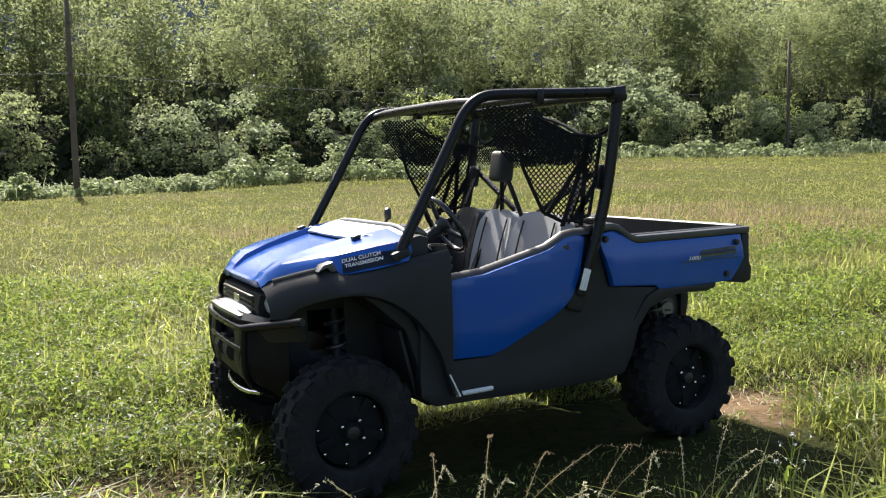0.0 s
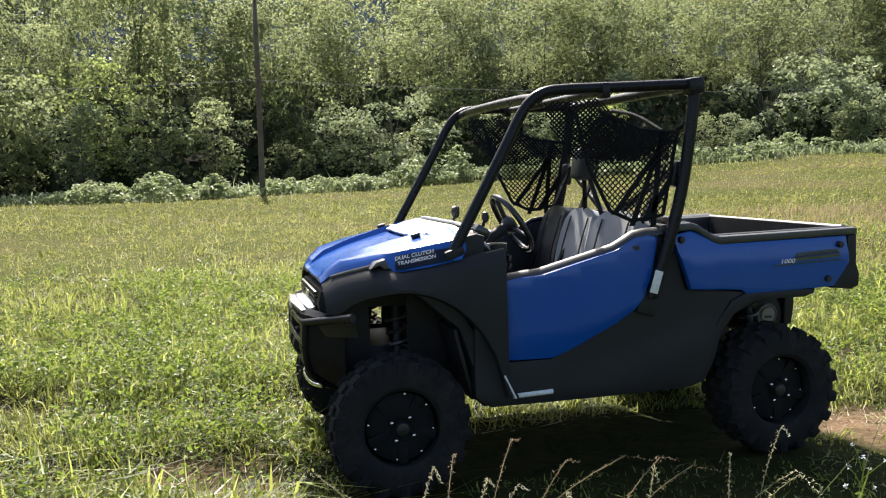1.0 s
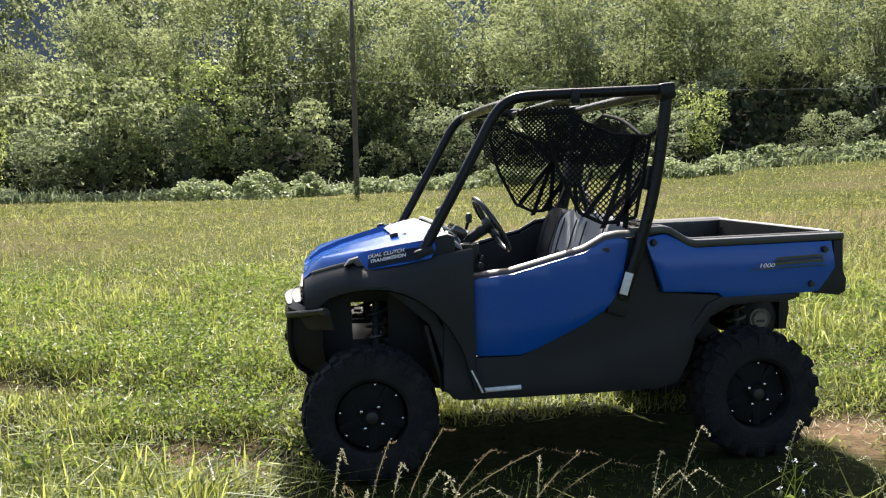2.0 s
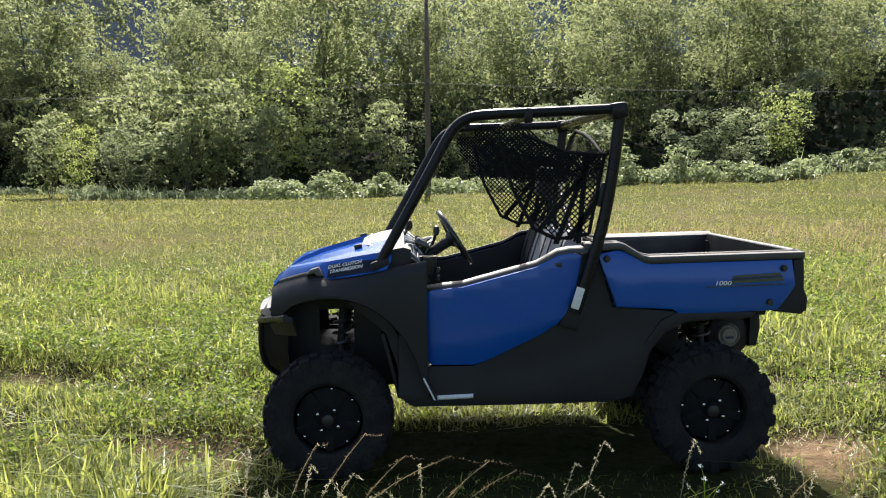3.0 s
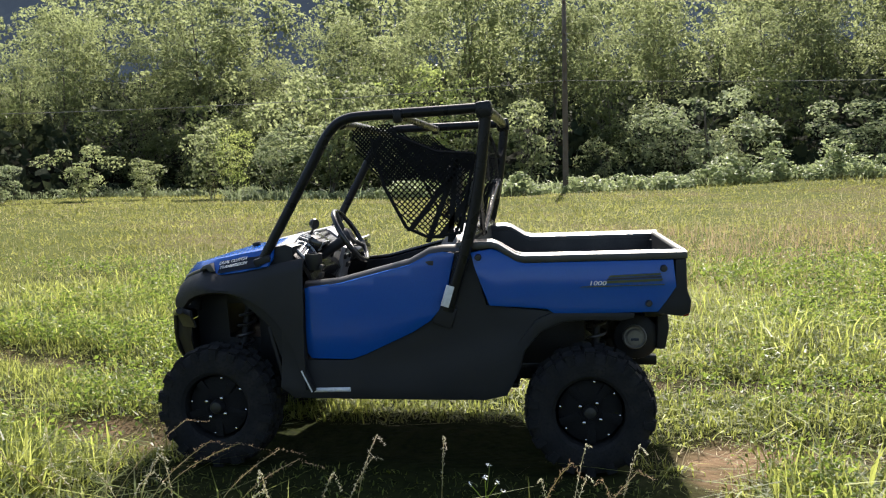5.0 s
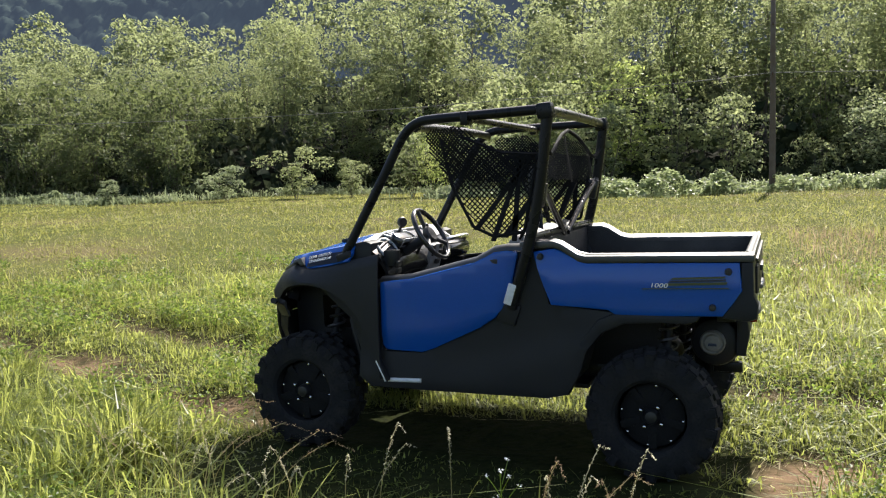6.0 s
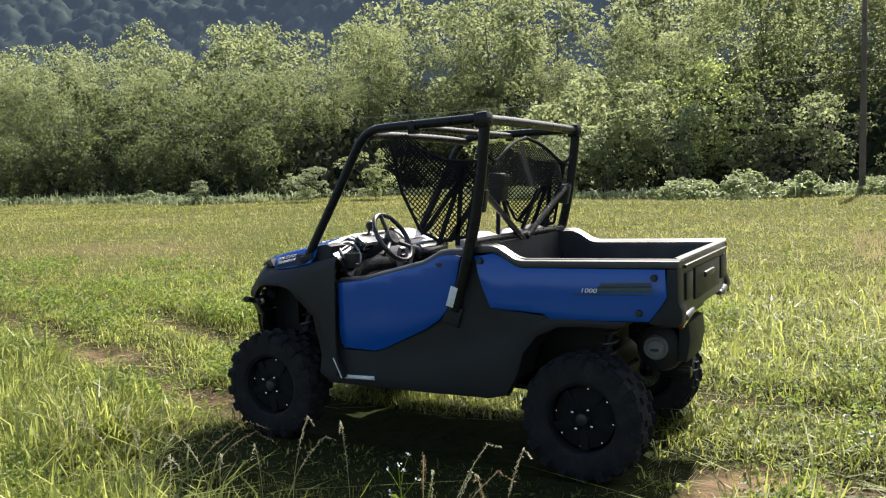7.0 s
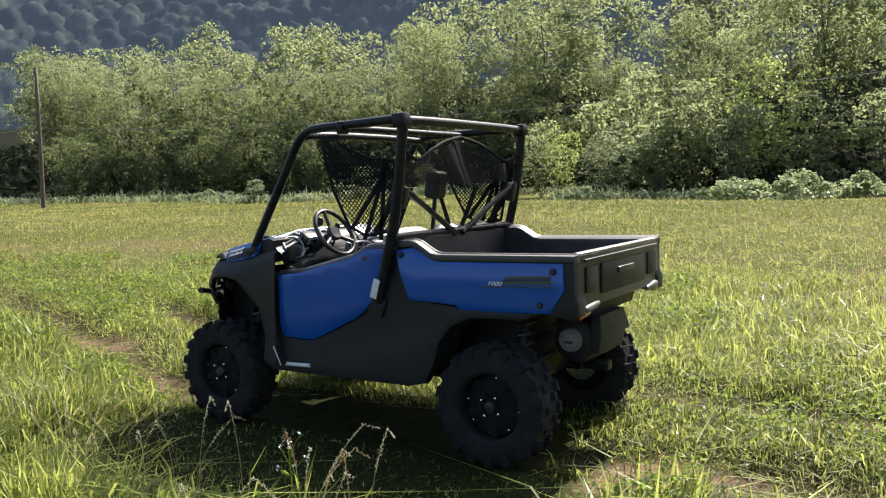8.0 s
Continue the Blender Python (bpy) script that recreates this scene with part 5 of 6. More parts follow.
# pale rings, spars, lip and lid stand in for highlights on the dash
for y0, y1, u0, u1 in ((-0.60, -0.44, 0.7, 2.9), (-0.22, -0.10, 0.9, 2.4)):
    ring = [on_dash(u, y0 + (y1 - y0) * f, 0.008) for u, f in ((u0, 0.25), (u0, 0.75), ((u0 + u1) / 2, 1.0), (u1, 0.8), (u1, 0.2), ((u0 + u1) / 2, 0.0), (u0, 0.25), (u0, 0.5))]
    part("vent_ring", tube(ring, 0.008, segs=8, soft=1), "cowl", dash, "vent surround, its highlight put in as pale grey")
    part("vent_recess", dash_patch(u0 + 0.35, u1 - 0.35, y0 + 0.03, y1 - 0.03, 0.003, 0.004), "decal", dash)
    for f in (0.3, 0.5, 0.7):
        part("vent_slat", tube([on_dash(u0 + (u1 - u0) * f, y0 + 0.02, 0.010), on_dash(u0 + (u1 - u0) * f, y1 - 0.02, 0.010)], 0.004, segs=6, soft=0), "gloss", dash)
for k, y in enumerate((-0.40, -0.355, -0.31, -0.265)):
    part("dash_spar", tube([on_dash(0.35, y - 0.03, 0.006), on_dash(1.6, y + 0.015, 0.010), on_dash(2.4 - 0.2 * k, y + 0.04, 0.006)], 0.008, segs=8, soft=1), "cowl", dash, "added dash spar that stands in for a highlight")
part("dash_lip", tube([on_dash(0.05, y, 0.006) for y in (-0.65, -0.58, -0.5, -0.42, -0.34, -0.2, 0, 0.2, 0.34, 0.42, 0.5, 0.58, 0.65)], 0.009, segs=8, soft=1), "cowl", dash, "dashboard edge, its highlight line put in as pale grey")
part("storage_tray", dash_patch(0.3, 2.0, 0.16, 0.58, 0.008), "cowl", dash, "storage tray lid, its glare put in as pale grey")
part("tray_frame", dash_patch(2.1, 2.5, 0.15, 0.60, 0.008), "gloss", dash)
part("gauge_pod", block((0.09, 0.20, 0.06), at=(-0.500, -0.35, 1.222), turn=(0, 34, 0), bevel=0.022), "gloss", dash)
part("gauge_face", block((0.006, 0.18, 0.06), at=(-0.462, -0.35, 1.205), turn=(0, 34, 0), bevel=0.002), "lens", dash)
part("glove_box", lathe([(0.01, -0.215), (0.045, -0.21), (0.058, -0.19), (0.060, 0.0), (0.058, 0.19), (0.045, 0.21), (0.01, 0.215)], 24, m=pose(-0.455, 0.385, 1.105)), "gloss", dash, "glossy black rounded glove box")
part("centre_stack", block((0.03, 0.20, 0.20), at=(-0.445, 0.02, 1.075), turn=(0, 14, 0), bevel=0.012), "silver", dash)
for k, (y, z) in enumerate(((-0.60, 1.10), (-0.60, 1.06), (-0.05, 1.15), (0.06, 1.15), (-0.05, 1.11), (0.06, 1.11), (0.0, 1.055))):
    part("switch", block((0.018, 0.05, 0.032), at=(-0.418, y, z), turn=(0, 16, 0), bevel=0.005), "trim", dash)
part("grab_bar", tube([(-0.46, 0.22, 1.17), (-0.40, 0.24, 1.19), (-0.39, 0.56, 1.19), (-0.46, 0.58, 1.17)], 0.014, soft=2), "alloy", dash)
for y in (-0.62, 0.62):
    part("cup_holder", lathe([(0.045, -0.045), (0.048, -0.04), (0.048, 0.045), (0.040, 0.045), (0.040, -0.02)], 20, m=pose(-0.47, y * 0.93, 1.13) @ pose(0, 0, 0, 90)), "trim", dash)
for s in (-1, 1):
    part("foot_rest", slab([(-0.60, 0.44), (-0.60, 0.62), (-0.56, 0.60), (-0.44, 0.46), (-0.44, 0.44)], s * 0.62, s * 0.20, 0.008), "black", car)
shifter = part("gear_lever", tube([(-0.47, -0.20, 1.12), (-0.43, -0.205, 1.20), (-0.408, -0.205, 1.27)], 0.009, soft=1), "steel", car)
part("lever_knob", lathe([(0.004, -0.03), (0.016, -0.022), (0.020, 0.0), (0.015, 0.022), (0.004, 0.03)], 14, m=pose(-0.405, -0.205, 1.285, 80)), "trim", shifter)
mirror = part("mirror", lathe([(0.006, -0.012), (0.028, -0.012), (0.034, 0.0), (0.030, 0.016), (0.006, 0.026)], 20, m=pose(-0.565, -0.20, 1.318, 0, 0, 60)), "trim", car, "small round black mirror on a stalk")
part("mirror_stalk", tube([(-0.60, -0.20, 1.235), (-0.58, -0.20, 1.28), (-0.565, -0.20, 1.305)], 0.008, soft=1), "trim", mirror)

# steering wheel
sw = part("steering_wheel", tube([(0.165 * math.cos(a), 0.165 * math.sin(a), 0) for a in np.linspace(0, 2 * math.pi, 41)], 0.015, segs=10, soft=0, caps=False), "gloss", car, "black three-spoke steering wheel")
sw.matrix_basis = pose(-0.310, -0.352, 1.256, 0, 58, 0)
for a in (90, 210, 330):
    ca, sa = math.cos(radians(a + 90)), math.sin(radians(a + 90))
    part("spoke", tube([(0, 0, -0.02), (0.08 * ca, 0.08 * sa, -0.012), (0.16 * ca, 0.16 * sa, 0)], 0.013, soft=1), "trim", sw)
part("horn_pad", lathe([(0.01, 0.012), (0.045, 0.010), (0.055, -0.004), (0.045, -0.03), (0.02, -0.05)], 24, m=pose(0, 0, 0, 90)), "trim", sw)
part("steering_column", tube([(0, 0, -0.03), (0, 0, -0.30)], 0.030, soft=0), "black", sw)
for y in (-0.46, -0.36):
    part("pedal", block((0.02, 0.07, 0.10), at=(-0.52, y, 0.62), turn=(0, -30, 0), bevel=0.008), "steel", car)

car.matrix_basis = pose(0, -0.06, -0.012)

# ---- grasses and weeds of the meadow ----
def blade_mesh(name, x, y, h, w, r, mat, tint, lean=0.5, fine=True, z=None, way=None):
    """Grass blades as bent, tapering strips rooted in the land."""
    n = len(x)
    z = lie(x, y) - 0.015 if z is None else z
    a = r.uniform(0, 2 * math.pi, n) if way is None else way + r.normal(0, 0.5, n)
    d = np.stack([np.cos(a), np.sin(a), np.zeros(n)], 1)
    b = a + r.uniform(0.6, 2.5, n)
    side = np.stack([np.cos(b), np.sin(b), np.zeros(n)], 1) * (w * 0.5)[:, None]
    ln = (np.abs(r.normal(0, lean, n)) + 0.08)[:, None]
    up = np.array([0, 0, 1.0])
    root = np.stack([x, y, z], 1)
    hh = h[:, None]
    mid = root + up * hh * 0.58 + d * hh * ln * 0.28
    tip = root + up * hh * (1 - 0.32 * np.minimum(ln, 1.6)) + d * hh * ln * 0.95
    if fine:
        v = np.stack([root, mid + side, mid - side, tip], 1).reshape(-1, 3)
        k = np.arange(n)[:, None] * 4
        t = np.concatenate([k + [0, 1, 2], k + [2, 1, 3]])
        per = 4
    else:
        v = np.stack([root - side, root + side, tip], 1).reshape(-1, 3)
        t = np.arange(n)[:, None] * 3 + [0, 1, 2]
        per = 3
    return mesh_of(name, v, t, mat, {"tint": np.repeat(tint, per)})


def patchy(x, y, scale, seed):
    """A soft, irregular 0..1 pattern over the meadow."""
    r = np.random.default_rng(seed)
    total = np.zeros_like(x)
    for k in range(6):
        a, ph = r.uniform(0, 2 * math.pi), r.uniform(0, 2 * math.pi)
        q = (1 + 0.55 * k) / scale
        total += np.sin((x * math.cos(a) + y * math.sin(a)) * q + ph + 1.3 * np.sin((x * math.sin(a) - y * math.cos(a)) * q * 0.6 + ph)) / (1 + 0.3 * k)
    return np.clip(0.5 + total / 4.4, 0, 1)


def scatter(count, r0, r1, half, fall, r):
    """Places spread over the meadow round the walk, thinning with distance."""
    u = r.random(count)
    e = 2 - fall
    rad = (r0 ** e + u * (r1 ** e - r0 ** e)) ** (1 / e)
    a = r.uniform(-half, half, count)
    return 0.3 + rad * np.sin(a), -5.6 + rad * np.cos(a)


def under_car(x, y):
    return (np.abs(x) < 1.25) & (np.abs(y + 0.06) < 0.75)


def in_meadow(x, y):
    return y < edge_y(x) + 0.5


def wheels_clear(x, y):
    return ~(((np.abs(x + 1.0) < 0.27) | (np.abs(x - 1.03) < 0.27)) & (np.abs(np.abs(y + 0.06) - 0.68) < 0.16))


# the vehicle's shadow zone: grass thinned and shortened so dark soil deepens it
SHADE = lambda x, y: smooth01((x + 1.75) / 0.4) * (1 - smooth01((x - 1.55) / 0.5)) * smooth01((-0.6 - y) / 0.3) * (1 - smooth01((-1.95 - y) / 0.4))


def track(x, y):
    """The low, driven-over band that holds both ruts, ahead of the vehicle and behind it."""
    bend = 0.42 * np.clip(-1.75 - x, 0, 30)
    return smooth01((y + 1.0 - bend) / 0.5) * (1 - smooth01((y - 1.35 - bend) / 0.4)) * smooth01((np.abs(x) - 1.1) / 0.5)


def WEEDY(x, y):
    """Where the dark broad-leaved weeds stand: along the far side of the ruts, and in scattered patches."""
    strip = 1.4 * np.exp(-(((y - 2.45 - 0.12 * np.clip(-3 - x, 0, 9)) / 0.42) ** 2)) * smooth01((-1.3 - x) / 0.8) * smooth01((x + 8) / 1.5)
    right = np.exp(-(((x - 3.6) / 1.7) ** 2 + ((y - 0.75) / 0.6) ** 2))
    spots = 0.6 * smooth01((patchy(x, y, 1.1, 3) - 0.50) / 0.12) * smooth01((9 - np.abs(y - 2)) / 6)
    return np.clip(strip * (0.4 + 0.9 * patchy(x, y, 0.8, 33)) + 0.7 * right + spots, 0, 1)




def height_cap(x, y):
    """The turf is trodden low along the vehicle's near side and grows taller away from it."""
    beside = smooth01((x + 1.5) / 0.3) * (1 - smooth01((x - 1.5) / 0.35)) * (y < -0.7)
    return np.where(beside > 0.05, np.clip(0.03 + 0.36 * (-1.35 - y), 0.05, 0.5) + (1 - beside) * 0.3, 1.0)


def meadow():
    r = np.random.default_rng(5)
    # near turf
    cx, cy = scatter(16500, 3.0, 16, 1.15, 1.25, r)
    big = r.gamma(2.4, 0.42, len(cx))
    k = 31
    way = r.uniform(0, 2 * math.pi, len(cx) * k)
    out = np.sqrt(r.random(len(way))) * np.repeat(0.035 + 0.075 * big, k)
    x, y, tuft = np.repeat(cx, k) + out * np.cos(way), np.repeat(cy, k) + out * np.sin(way), np.repeat(big, k)
    hue = np.repeat(r.normal(0, 0.15, len(cx)), k)
    keep = in_meadow(x, y) & wheels_clear(x, y)
    worn = rut(x, y)
    keep &= r.random(len(x)) > 0.85 * worn + 0.9 * bare(x, y)
    # turf thinned below the vehicle and in its shadow, to blacken the shade
    keep &= r.random(len(x)) > 0.9 * (under_car(x, y) & (y < 0.3)) + 0.4 * under_car(x, y)
    keep &= r.random(len(x)) > 0.9 * SHADE(x, y)
    keep &= r.random(len(x)) > 0.8 * smooth01((np.hypot(x - 0.3, y + 5.6) - 10.5) / 5.5)
    keep &= r.random(len(x)) < 0.35 + 0.9 * smooth01((patchy(x, y, 0.40, 51) - 0.36) / 0.25)
    x, y, worn, way, tuft, hue = x[keep], y[keep], worn[keep], way[keep], tuft[keep], hue[keep]
    n = len(x)
    tallness = (0.38 + 0.9 * patchy(x, y, 1.1, 11)) * (0.45 + 0.55 * tuft) * (1 - 0.45 * track(x, y))
    h = r.gamma(6.0, 0.029, n) * tallness * (1 - 0.75 * worn)
    h *= np.where(under_car(x, y), 0.55, 1.0) * (1 - 0.74 * SHADE(x, y))
    h = np.clip(h, 0.04, 0.46) * (1 - 0.38 * smooth01((np.hypot(x - 0.3, y + 5.6) - 5.5) / 7))
    h = np.minimum(h, height_cap(x, y))
    w = r.uniform(0.0050, 0.0135, n) * (0.85 + 0.05 * np.hypot(x, y + 5))
    # two fifths of the blades coloured as sunlit, the others as shaded
    sun_toned = r.random(n) < 0.40
    h *= np.where(sun_toned, 1.12, 0.72)
    w *= np.where(sun_toned, 1.1, 0.9)
    tint = np.clip(np.where(sun_toned, 0.22, -0.24) + 0.26 * patchy(x, y, 1.6, 8) + 0.20 * patchy(x, y, 0.35, 61) - 0.04 + hue + r.normal(0.02, 0.22, n) + 0.25 * worn, 0, 1)
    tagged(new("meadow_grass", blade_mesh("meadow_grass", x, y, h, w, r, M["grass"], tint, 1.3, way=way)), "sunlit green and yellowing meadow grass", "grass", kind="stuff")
    # the short dense sward under it
    x, y = scatter(230000, 3.4, 15, 1.1, 1.2, r)
    keep = in_meadow(x, y) & wheels_clear(x, y) & (r.random(len(x)) > 1.15 * rut(x, y) + 1.3 * bare(x, y)) & (r.random(len(x)) > 0.85 * SHADE(x, y)) & ~(under_car(x, y) & (y < 0.08))
    x, y = x[keep], y[keep]
    n = len(x)
    tint = np.clip(-0.12 + 0.34 * patchy(x, y, 0.6, 91) + r.normal(0.04, 0.13, n), 0, 1)
    h = np.minimum(r.uniform(0.05, 0.15, n) * (0.6 + 0.8 * patchy(x, y, 0.9, 93)), height_cap(x, y))
    tagged(new("short_grass", blade_mesh("short_grass", x, y, h, r.uniform(0.006, 0.013, n) * (0.8 + 0.06 * np.hypot(x, y + 5)), r, M["grass"], tint, 1.2, fine=False)), "short dense green grass under the taller turf", "grass", kind="stuff")
    # broad arching leaves among the turf
    x, y = scatter(46000, 2.8, 14, 1.15, 1.25, r)
    keep = in_meadow(x, y) & wheels_clear(x, y) & ~under_car(x, y) & (r.random(len(x)) > 0.8 * rut(x, y)) & (SHADE(x, y) < 0.3) & (track(x, y) < 0.4) & ((x < 1.8) | (r.random(len(x)) < 0.4))
    keep &= r.random(len(x)) < smooth01((patchy(x, y, 0.45, 83) - 0.38) / 0.25)
    x, y = x[keep], y[keep]
    n = len(x)
    h = np.minimum(r.uniform(0.14, 0.36, n) * (0.6 + 0.7 * patchy(x, y, 1.7, 85)), height_cap(x, y))
    # nearly half the leaves take a sunlit tint, the rest a shaded one
    tint = np.clip(np.where(r.random(n) < 0.45, 0.26, -0.16) + 0.3 * patchy(x, y, 0.8, 87) + r.normal(0, 0.12, n), 0, 1)
    tagged(new("broad_grass", blade_mesh("broad_grass", x, y, h, r.uniform(0.010, 0.019, n), r, M["grass"], tint, 1.15)), "broad arching grass leaves in bright clumps", "grass", kind="stuff")
    # the meadow behind the walk
    x, y = r.uniform(-11, 11, 60000), r.uniform(-14, -2.2, 60000)
    keep = (np.hypot(x - 0.3, y + 5.6) < 2.8) | (np.abs(np.arctan2(x - 0.3, y + 5.6)) > 1.13)
    x, y = x[keep], y[keep]
    n = len(x)
    tint = np.clip(0.1 + 0.3 * patchy(x, y, 0.8, 88) + r.normal(0.05, 0.2, n), 0, 1)
    tagged(new("trodden_grass", blade_mesh("trodden_grass", x, y, r.gamma(6, 0.022, n) * (0.6 + 0.7 * patchy(x, y, 1.2, 89)), r.uniform(0.008, 0.018, n), r, M["grass"], tint, 1.1, fine=False)), "short meadow grass along the walked way", "grass", kind="stuff")
    # middle and far meadow
    x, y = scatter(310000, 10.5, 88, 1.14, 1.25, r)
    keep = in_meadow(x, y)
    x, y = x[keep], y[keep]
    n = len(x)
    d = np.hypot(x, y + 5)
    h = r.gamma(4, 0.022, n) * (0.7 + 0.6 * patchy(x, y, 5, 15)) * (0.6 + 0.8 * patchy(x, y, 0.5, 16))
    w = 0.0038 * d ** 0.80 * r.uniform(0.6, 1.4, n)
    tint = np.clip(-0.02 + 0.40 * patchy(x, y, 7.5, 9) + 0.24 * patchy(x, y, 0.9, 71) + r.normal(0.15, 0.18, n), 0, 1)
    tagged(new("far_meadow_grass", blade_mesh("far_meadow_grass", x, y, h, w, r, M["grass_far"], tint, 1.5, fine=False)), "yellow-green meadow grass in the distance", "grass", kind="stuff")
    # ripe seed stalks standing over the turf
    x, y = scatter(30000, 6.5, 46, 1.12, 1.3, r)
    d = np.hypot(x, y + 5)
    keep = in_meadow(x, y) & (rut(x, y) < 0.3) & (r.random(len(x)) < 0.12 + 0.6 * patchy(x, y, 4.5, 19)) & ~under_car(x, y) & ((y > 2.0) | (np.abs(x) > 2.2)) & (WEEDY(x, y) < 0.6)
    x, y, d = x[keep], y[keep], d[keep]
    n = len(x)
    tint = np.clip(0.15 + 0.4 * patchy(x, y, 6, 29) + r.normal(0, 0.16, n), 0, 1)
    tagged(new("seed_grass", blade_mesh("seed_grass", x, y, r.uniform(0.14, 0.34, n), 0.0007 * d ** 0.85 * r.uniform(0.8, 1.6, n), r, M["seedgrass"], tint, 0.5, fine=False)), "ripe tan seed grass standing over the meadow", "grass", kind="stuff")
    # brown seed grass in the drier meadow beyond the vehicle's tail
    x, y = r.uniform(1.8, 18, 15000), 1.6 + 14 * r.random(15000) ** 0.8
    keep = (rut(x, y) < 0.25) & (r.random(len(x)) < 0.15 + patchy(x, y, 1.6, 44))
    x, y = x[keep], y[keep]
    n = len(x)
    tint = np.clip(0.5 + r.normal(0, 0.2, n), 0, 1)
    tagged(new("brown_seed_grass", blade_mesh("brown_seed_grass", x, y, r.uniform(0.16, 0.36, n), r.uniform(0.005, 0.011, n) * (0.7 + 0.05 * np.hypot(x, y + 5)), r, M["rust"], tint, 0.45, fine=False)), "thin brown seed heads over the drier meadow", "grass", kind="stuff")
    # flattened straw in the ruts
    x, y = scatter(60000, 2.8, 17, 1.15, 1.2, r)
    keep = (r.random(len(x)) < (rut(x, y) * 1.0 + 0.05) * (1 - SHADE(x, y))) & wheels_clear(x, y) & ~under_car(x, y)
    x, y = x[keep], y[keep]
    n = len(x)
    a = r.uniform(0, math.pi, n) * 0.6 - 0.2
    ln = r.uniform(0.05, 0.15, n)
    dx, dy = np.cos(a) * ln, np.sin(a) * ln
    w = r.uniform(0.0016, 0.004, n)
    z0 = lie(x, y) + r.uniform(0.004, 0.035, n)
    z1 = lie(x + dx, y + dy) + r.uniform(0.004, 0.06, n)
    v = np.stack([np.stack([x - dy / ln * w, y + dx / ln * w, z0], 1), np.stack([x + dy / ln * w, y - dx / ln * w, z0 + 0.002], 1), np.stack([x + dx, y + dy, z1], 1)], 1).reshape(-1, 3)
    tagged(new("straw", mesh_of("straw", v, np.arange(n)[:, None] * 3 + [0, 1, 2], M["straw"], {"tint": np.repeat(np.clip(r.normal(0.45, 0.2, n), 0, 1), 3)})), "flattened dry straw in the wheel ruts", "straw", kind="stuff")
    # broad-leaved weeds in patches
    x, y = scatter(46000, 3.0, 18, 1.15, 1.2, r)
    keep = (r.random(len(x)) < 0.9 * WEEDY(x, y)) & (rut(x, y) < 0.35) & (SHADE(x, y) < 0.2) & wheels_clear(x, y) & ~under_car(x, y) & in_meadow(x, y)
    x, y = x[keep], y[keep]
    per = 12
    px = np.repeat(x, per) + r.normal(0, 0.045, len(x) * per)
    py = np.repeat(y, per) + r.normal(0, 0.045, len(x) * per)
    top = np.repeat(r.uniform(0.14, 0.34, len(x)), per)
    pz = lie(px, py) + top * r.uniform(0.35, 1.0, len(px))
    v, t = leaf_mesh(np.stack([px, py, pz], 1), 0.026 + 0.0016 * np.hypot(px, py + 5), r, up=0.7, slim=0.6)
    tagged(new("weeds", mesh_of("weeds", v, t, M["leaf_weed"], {"tint": np.repeat(np.clip(np.repeat(r.normal(0.22, 0.22, len(x)), per) + r.normal(0, 0.12, len(px)), 0, 1), 4)})), "dark green broad-leaved weeds among the grass", "weeds", kind="stuff")
    # tall weeds along the scrub
    x = r.uniform(-75, 75, 16000)
    y = edge_y(x) - r.gamma(2, 0.7, len(x)) + 0.6
    n = len(x)
    tagged(new("edge_weeds", blade_mesh("edge_weeds", x, y, r.gamma(5, 0.085, n) * (0.6 + 0.8 * patchy(x, y, 3, 41)), r.uniform(0.03, 0.07, n), r, M["leaf_pale"], np.clip(r.normal(0.5, 0.2, n), 0, 1), 0.6)), "tall pale weeds in front of the scrub", "weeds", kind="stuff")


meadow()


def seed_stalk(x, y, tall, bend, turn, reddish, seed):
    """One tall grass stalk in front of the vehicle, with a drooping seed head and two leaves."""
    r = np.random.default_rng(seed)
    root = thing("seed_stalk", "tall backlit grass stalk with a drooping " + ("reddish" if reddish else "pale") + " seed head", "grass stalk", "stalks in front of the vehicle")
    pts = [(bend * tall * f ** 2.4, 0, tall * (f - 0.10 * bend * f ** 3), 0.0026 * (1 - 0.6 * f)) for f in np.linspace(0, 1, 9)]
    v, t = limb_mesh([pts], 5)
    under(new("stem", mesh_of("stem", v, t, M["seedgrass"], {"tint": np.full(len(v), 0.5)}, smooth=True)), root)
    c = []
    for f in np.linspace(0.66, 1.12, 78 if reddish else 62):
        g = min(f, 1.0)
        over = max(0, f - 1.0)
        p = np.array([bend * tall * f ** 2.4, 0, tall * (g - 0.10 * bend * g ** 3) - over * tall * 0.55])
        c += [p + r.normal(0, 0.0016 + 0.0036 * max(0.0, 1 - abs(f - 0.86) * 3.2) * (1.2 if reddish else 0.8), 3)]
    v, t = leaf_mesh(np.array(c), 0.0125, r, up=0.2, slim=0.24)
    under(new("seed_head", mesh_of("seed_head", v, t, M["rust" if reddish else "plume"], {"tint": np.repeat(np.clip(r.normal(0.5, 0.2, len(c)), 0, 1), 4)})), root)["kind"] = "stuff"
    for k in range(2):
        n = 1
        me = blade_mesh("leaf", np.zeros(n), np.zeros(n), np.array([tall * r.uniform(0.5, 0.8)]), np.array([0.011]), r, M["grass"], np.array([r.uniform(0.2, 0.6)]), 1.1, z=np.zeros(n))
        under(new("leaf", me), root)
    root.matrix_basis = pose(x, y, float(lie(x, y)) - 0.01, 0, 0, turn)


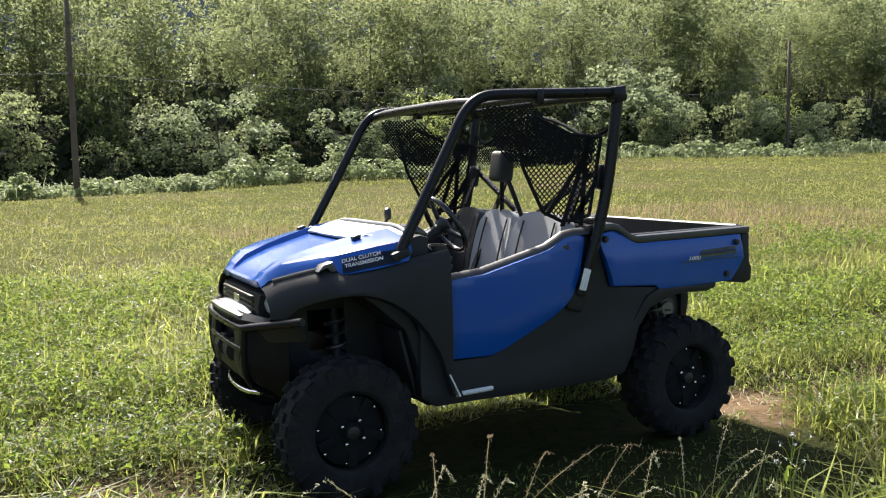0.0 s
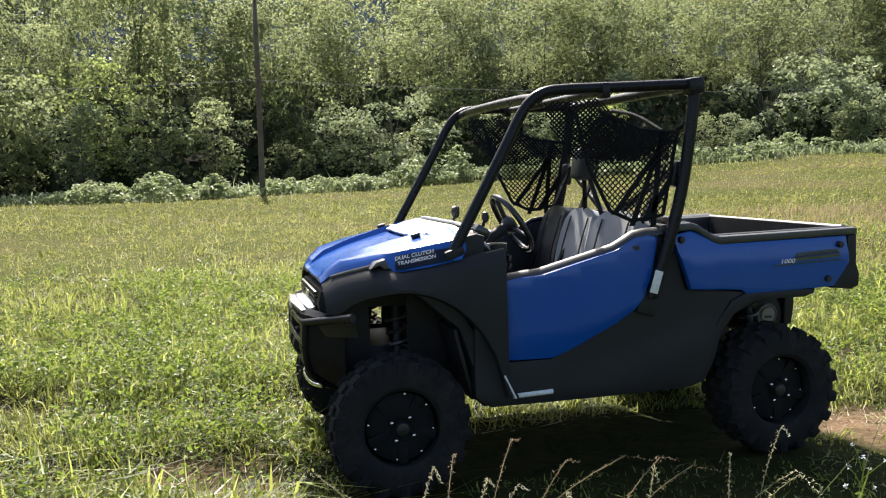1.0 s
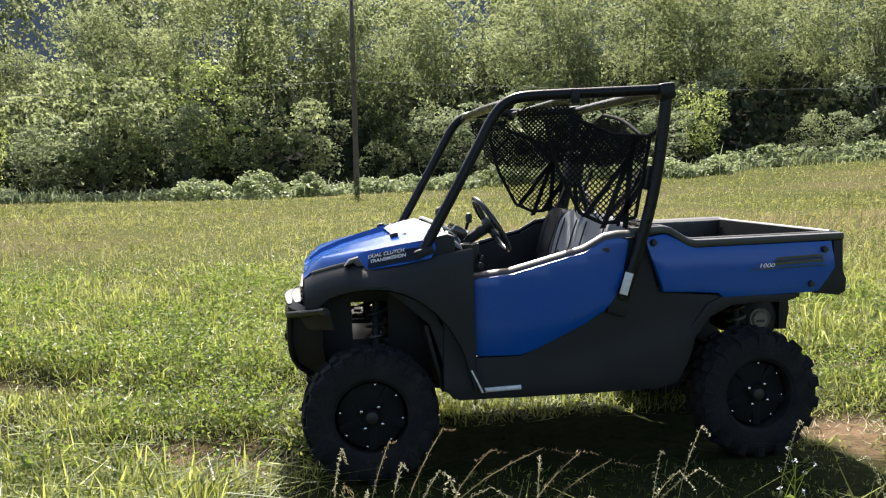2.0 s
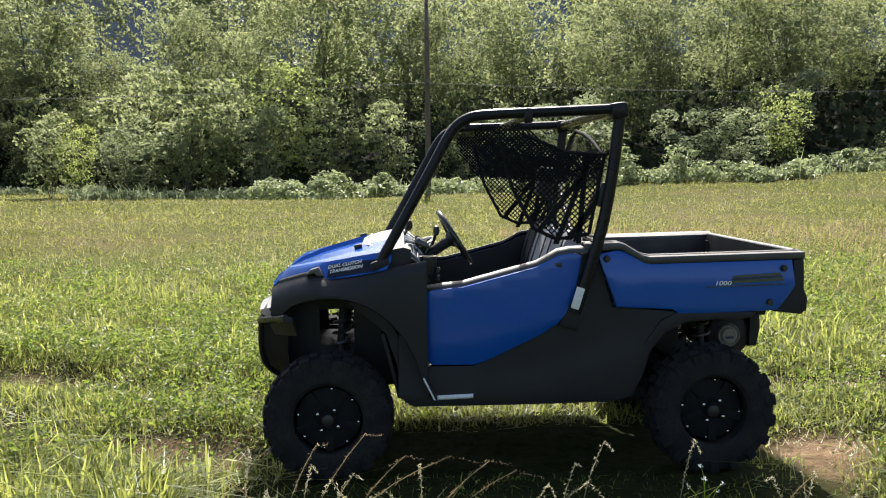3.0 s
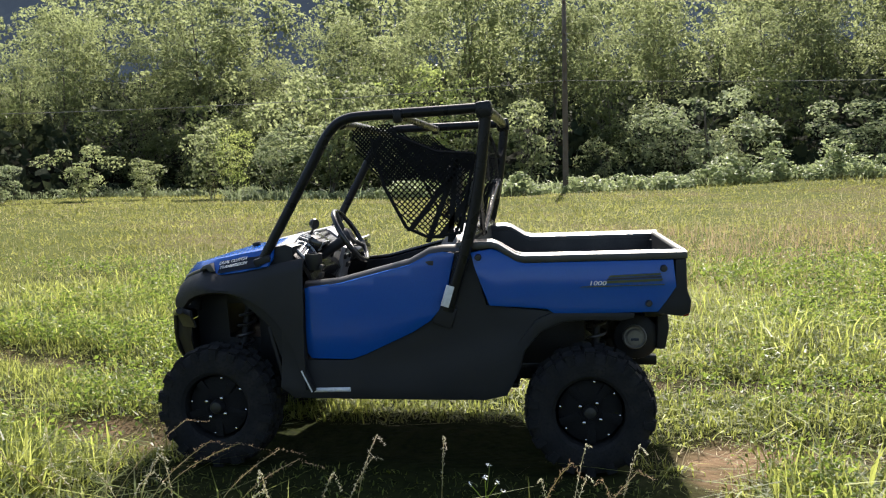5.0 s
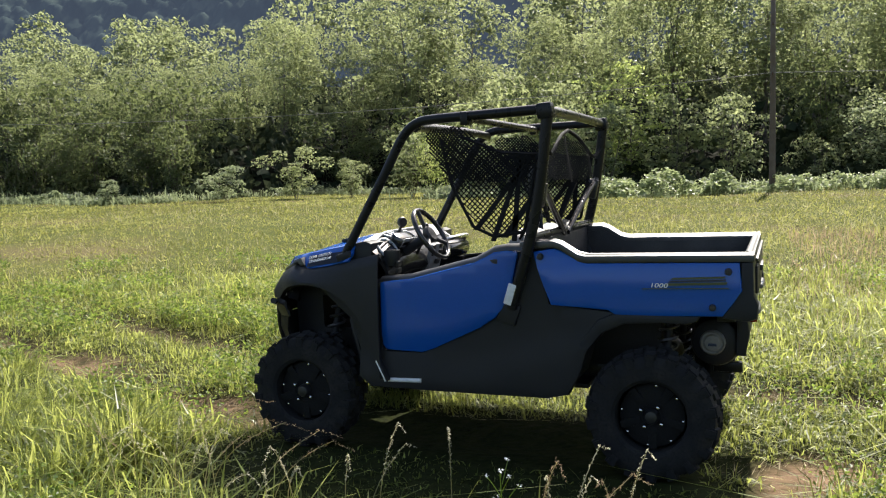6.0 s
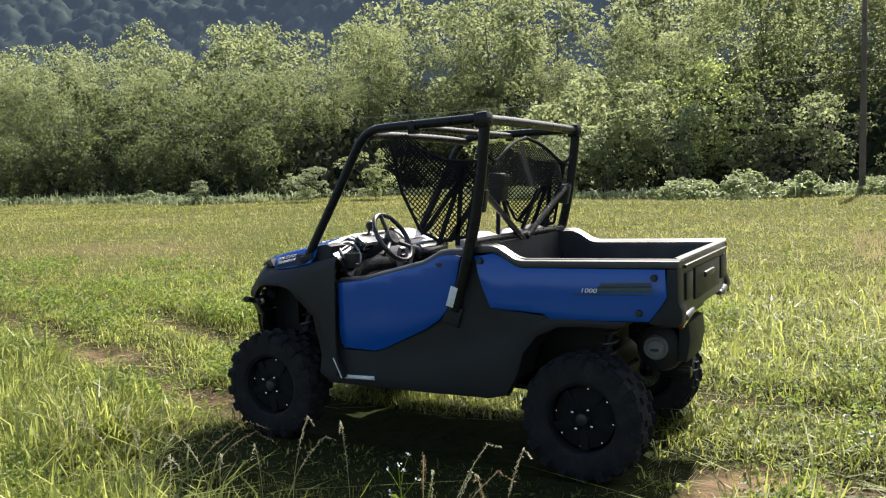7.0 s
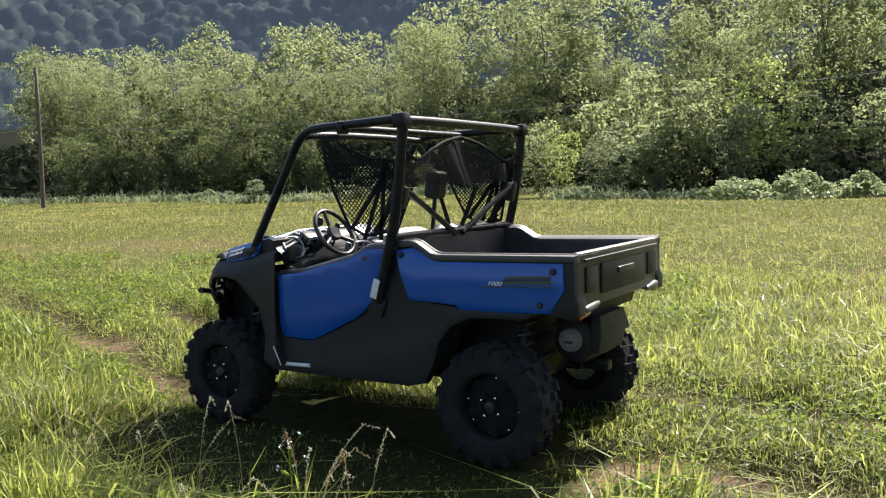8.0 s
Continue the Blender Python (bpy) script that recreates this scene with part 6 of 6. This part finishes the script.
def stalks():
    r = np.random.default_rng(77)
    for k in range(26):
        x = r.uniform(-1.5, 1.5)
        y = -1.92 - abs(r.normal(0, 0.26)) - 0.08 * math.sin(x * 2)
        seed_stalk(x, y, r.uniform(0.40, 0.64), r.uniform(0.12, 0.55), r.uniform(0, 360), r.random() < 0.22, 200 + k)
    for k in range(9):
        seed_stalk(-1.15 + 0.09 * k + r.normal(0, 0.04), -1.88 - abs(r.normal(0, 0.09)), r.uniform(0.38, 0.56), r.uniform(0.5, 0.85), r.uniform(-70, 70), k % 3 != 2, 260 + k)


stalks()


def flowering_weed(x, y, tall, seed):
    """A small branched weed with white flower heads."""
    r = np.random.default_rng(seed)
    root = thing("flowering_weed", "small branched weed with tiny white flowers in the grass", "weed")
    paths = [[(0, 0, 0, 0.0035), (0.01, 0, tall * 0.5, 0.003), (0.0, 0.01, tall * 0.97, 0.002)]]
    heads = [np.array([0.0, 0.01, tall])]
    for k in range(6):
        f = 0.45 + 0.08 * k
        a = k * 2.4
        tip = np.array([math.cos(a) * 0.07, math.sin(a) * 0.07, tall * (f + 0.22)])
        paths.append([(0.01, 0, tall * f, 0.002), (*(tip * (0.6, 0.6, 1) - (0, 0, 0.03)), 0.0016), (*tip, 0.0014)])
        heads.append(tip)
    v, t = limb_mesh(paths, 5)
    under(new("stem", mesh_of("stem", v, t, M["leaf_weed"], {"tint": np.full(len(v), 0.6)}, smooth=True)), root)
    for c in heads:
        v, t = leaf_mesh(c + r.normal(0, 0.005, (9, 3)), 0.010, r, up=0.6, slim=0.7)
        under(new("flower", mesh_of("flower", v, t, M["white"])), root)
    for k in range(5):
        a = k * 1.9
        v, t = leaf_mesh(np.array([[math.cos(a) * 0.03, math.sin(a) * 0.03, tall * (0.15 + 0.12 * k)]]), 0.07, r, up=0.5, slim=0.35)
        under(new("leaf", mesh_of("leaf", v, t, M["leaf_weed"], {"tint": np.full(len(v), 0.5)})), root)
    root.matrix_basis = pose(x, y, float(lie(x, y)) - 0.01, 0, 0, seed * 40)


flowering_weed(0.59, -1.92, 0.39, 3)


def tussocks():
    """The taller tufts that stand in the sun in front of the shadow."""
    r = np.random.default_rng(19)
    many = 430
    cx = r.uniform(-4.6, 3.4, many)
    cy = np.where(cx < -1.0, -1.05, -1.95) - np.abs(r.normal(0, 0.62, many))
    k = 40
    way = r.uniform(0, 2 * math.pi, many * k)
    out = np.sqrt(r.random(many * k)) * np.repeat(r.uniform(0.03, 0.085, many), k)
    x, y = np.repeat(cx, k) + out * np.cos(way), np.repeat(cy, k) + out * np.sin(way)
    n = len(x)
    h = np.repeat(r.uniform(0.16, 0.36, many), k) * r.uniform(0.5, 1.15, n)
    hue = np.repeat(r.normal(0, 0.12, many), k)
    keep = (SHADE(x, y) < 0.08) & (rut(x, y) < 0.3)
    x, y, h, hue, way = x[keep], y[keep], h[keep], hue[keep], way[keep]
    n = len(x)
    h = np.minimum(h, height_cap(x, y))
    # the tint paints about half of these blades sunlit and half shaded
    tagged(new("grass_tufts", blade_mesh("grass_tufts", x, y, h, r.uniform(0.005, 0.0115, n), r, M["grass"], np.clip(r.normal(0.12, 0.12, n) + 0.56 * (r.random(n) < 0.48) + hue, 0, 1), 0.95, way=way)), "tall bright grass tufts in front of the vehicle", "grass", kind="stuff")


tussocks()
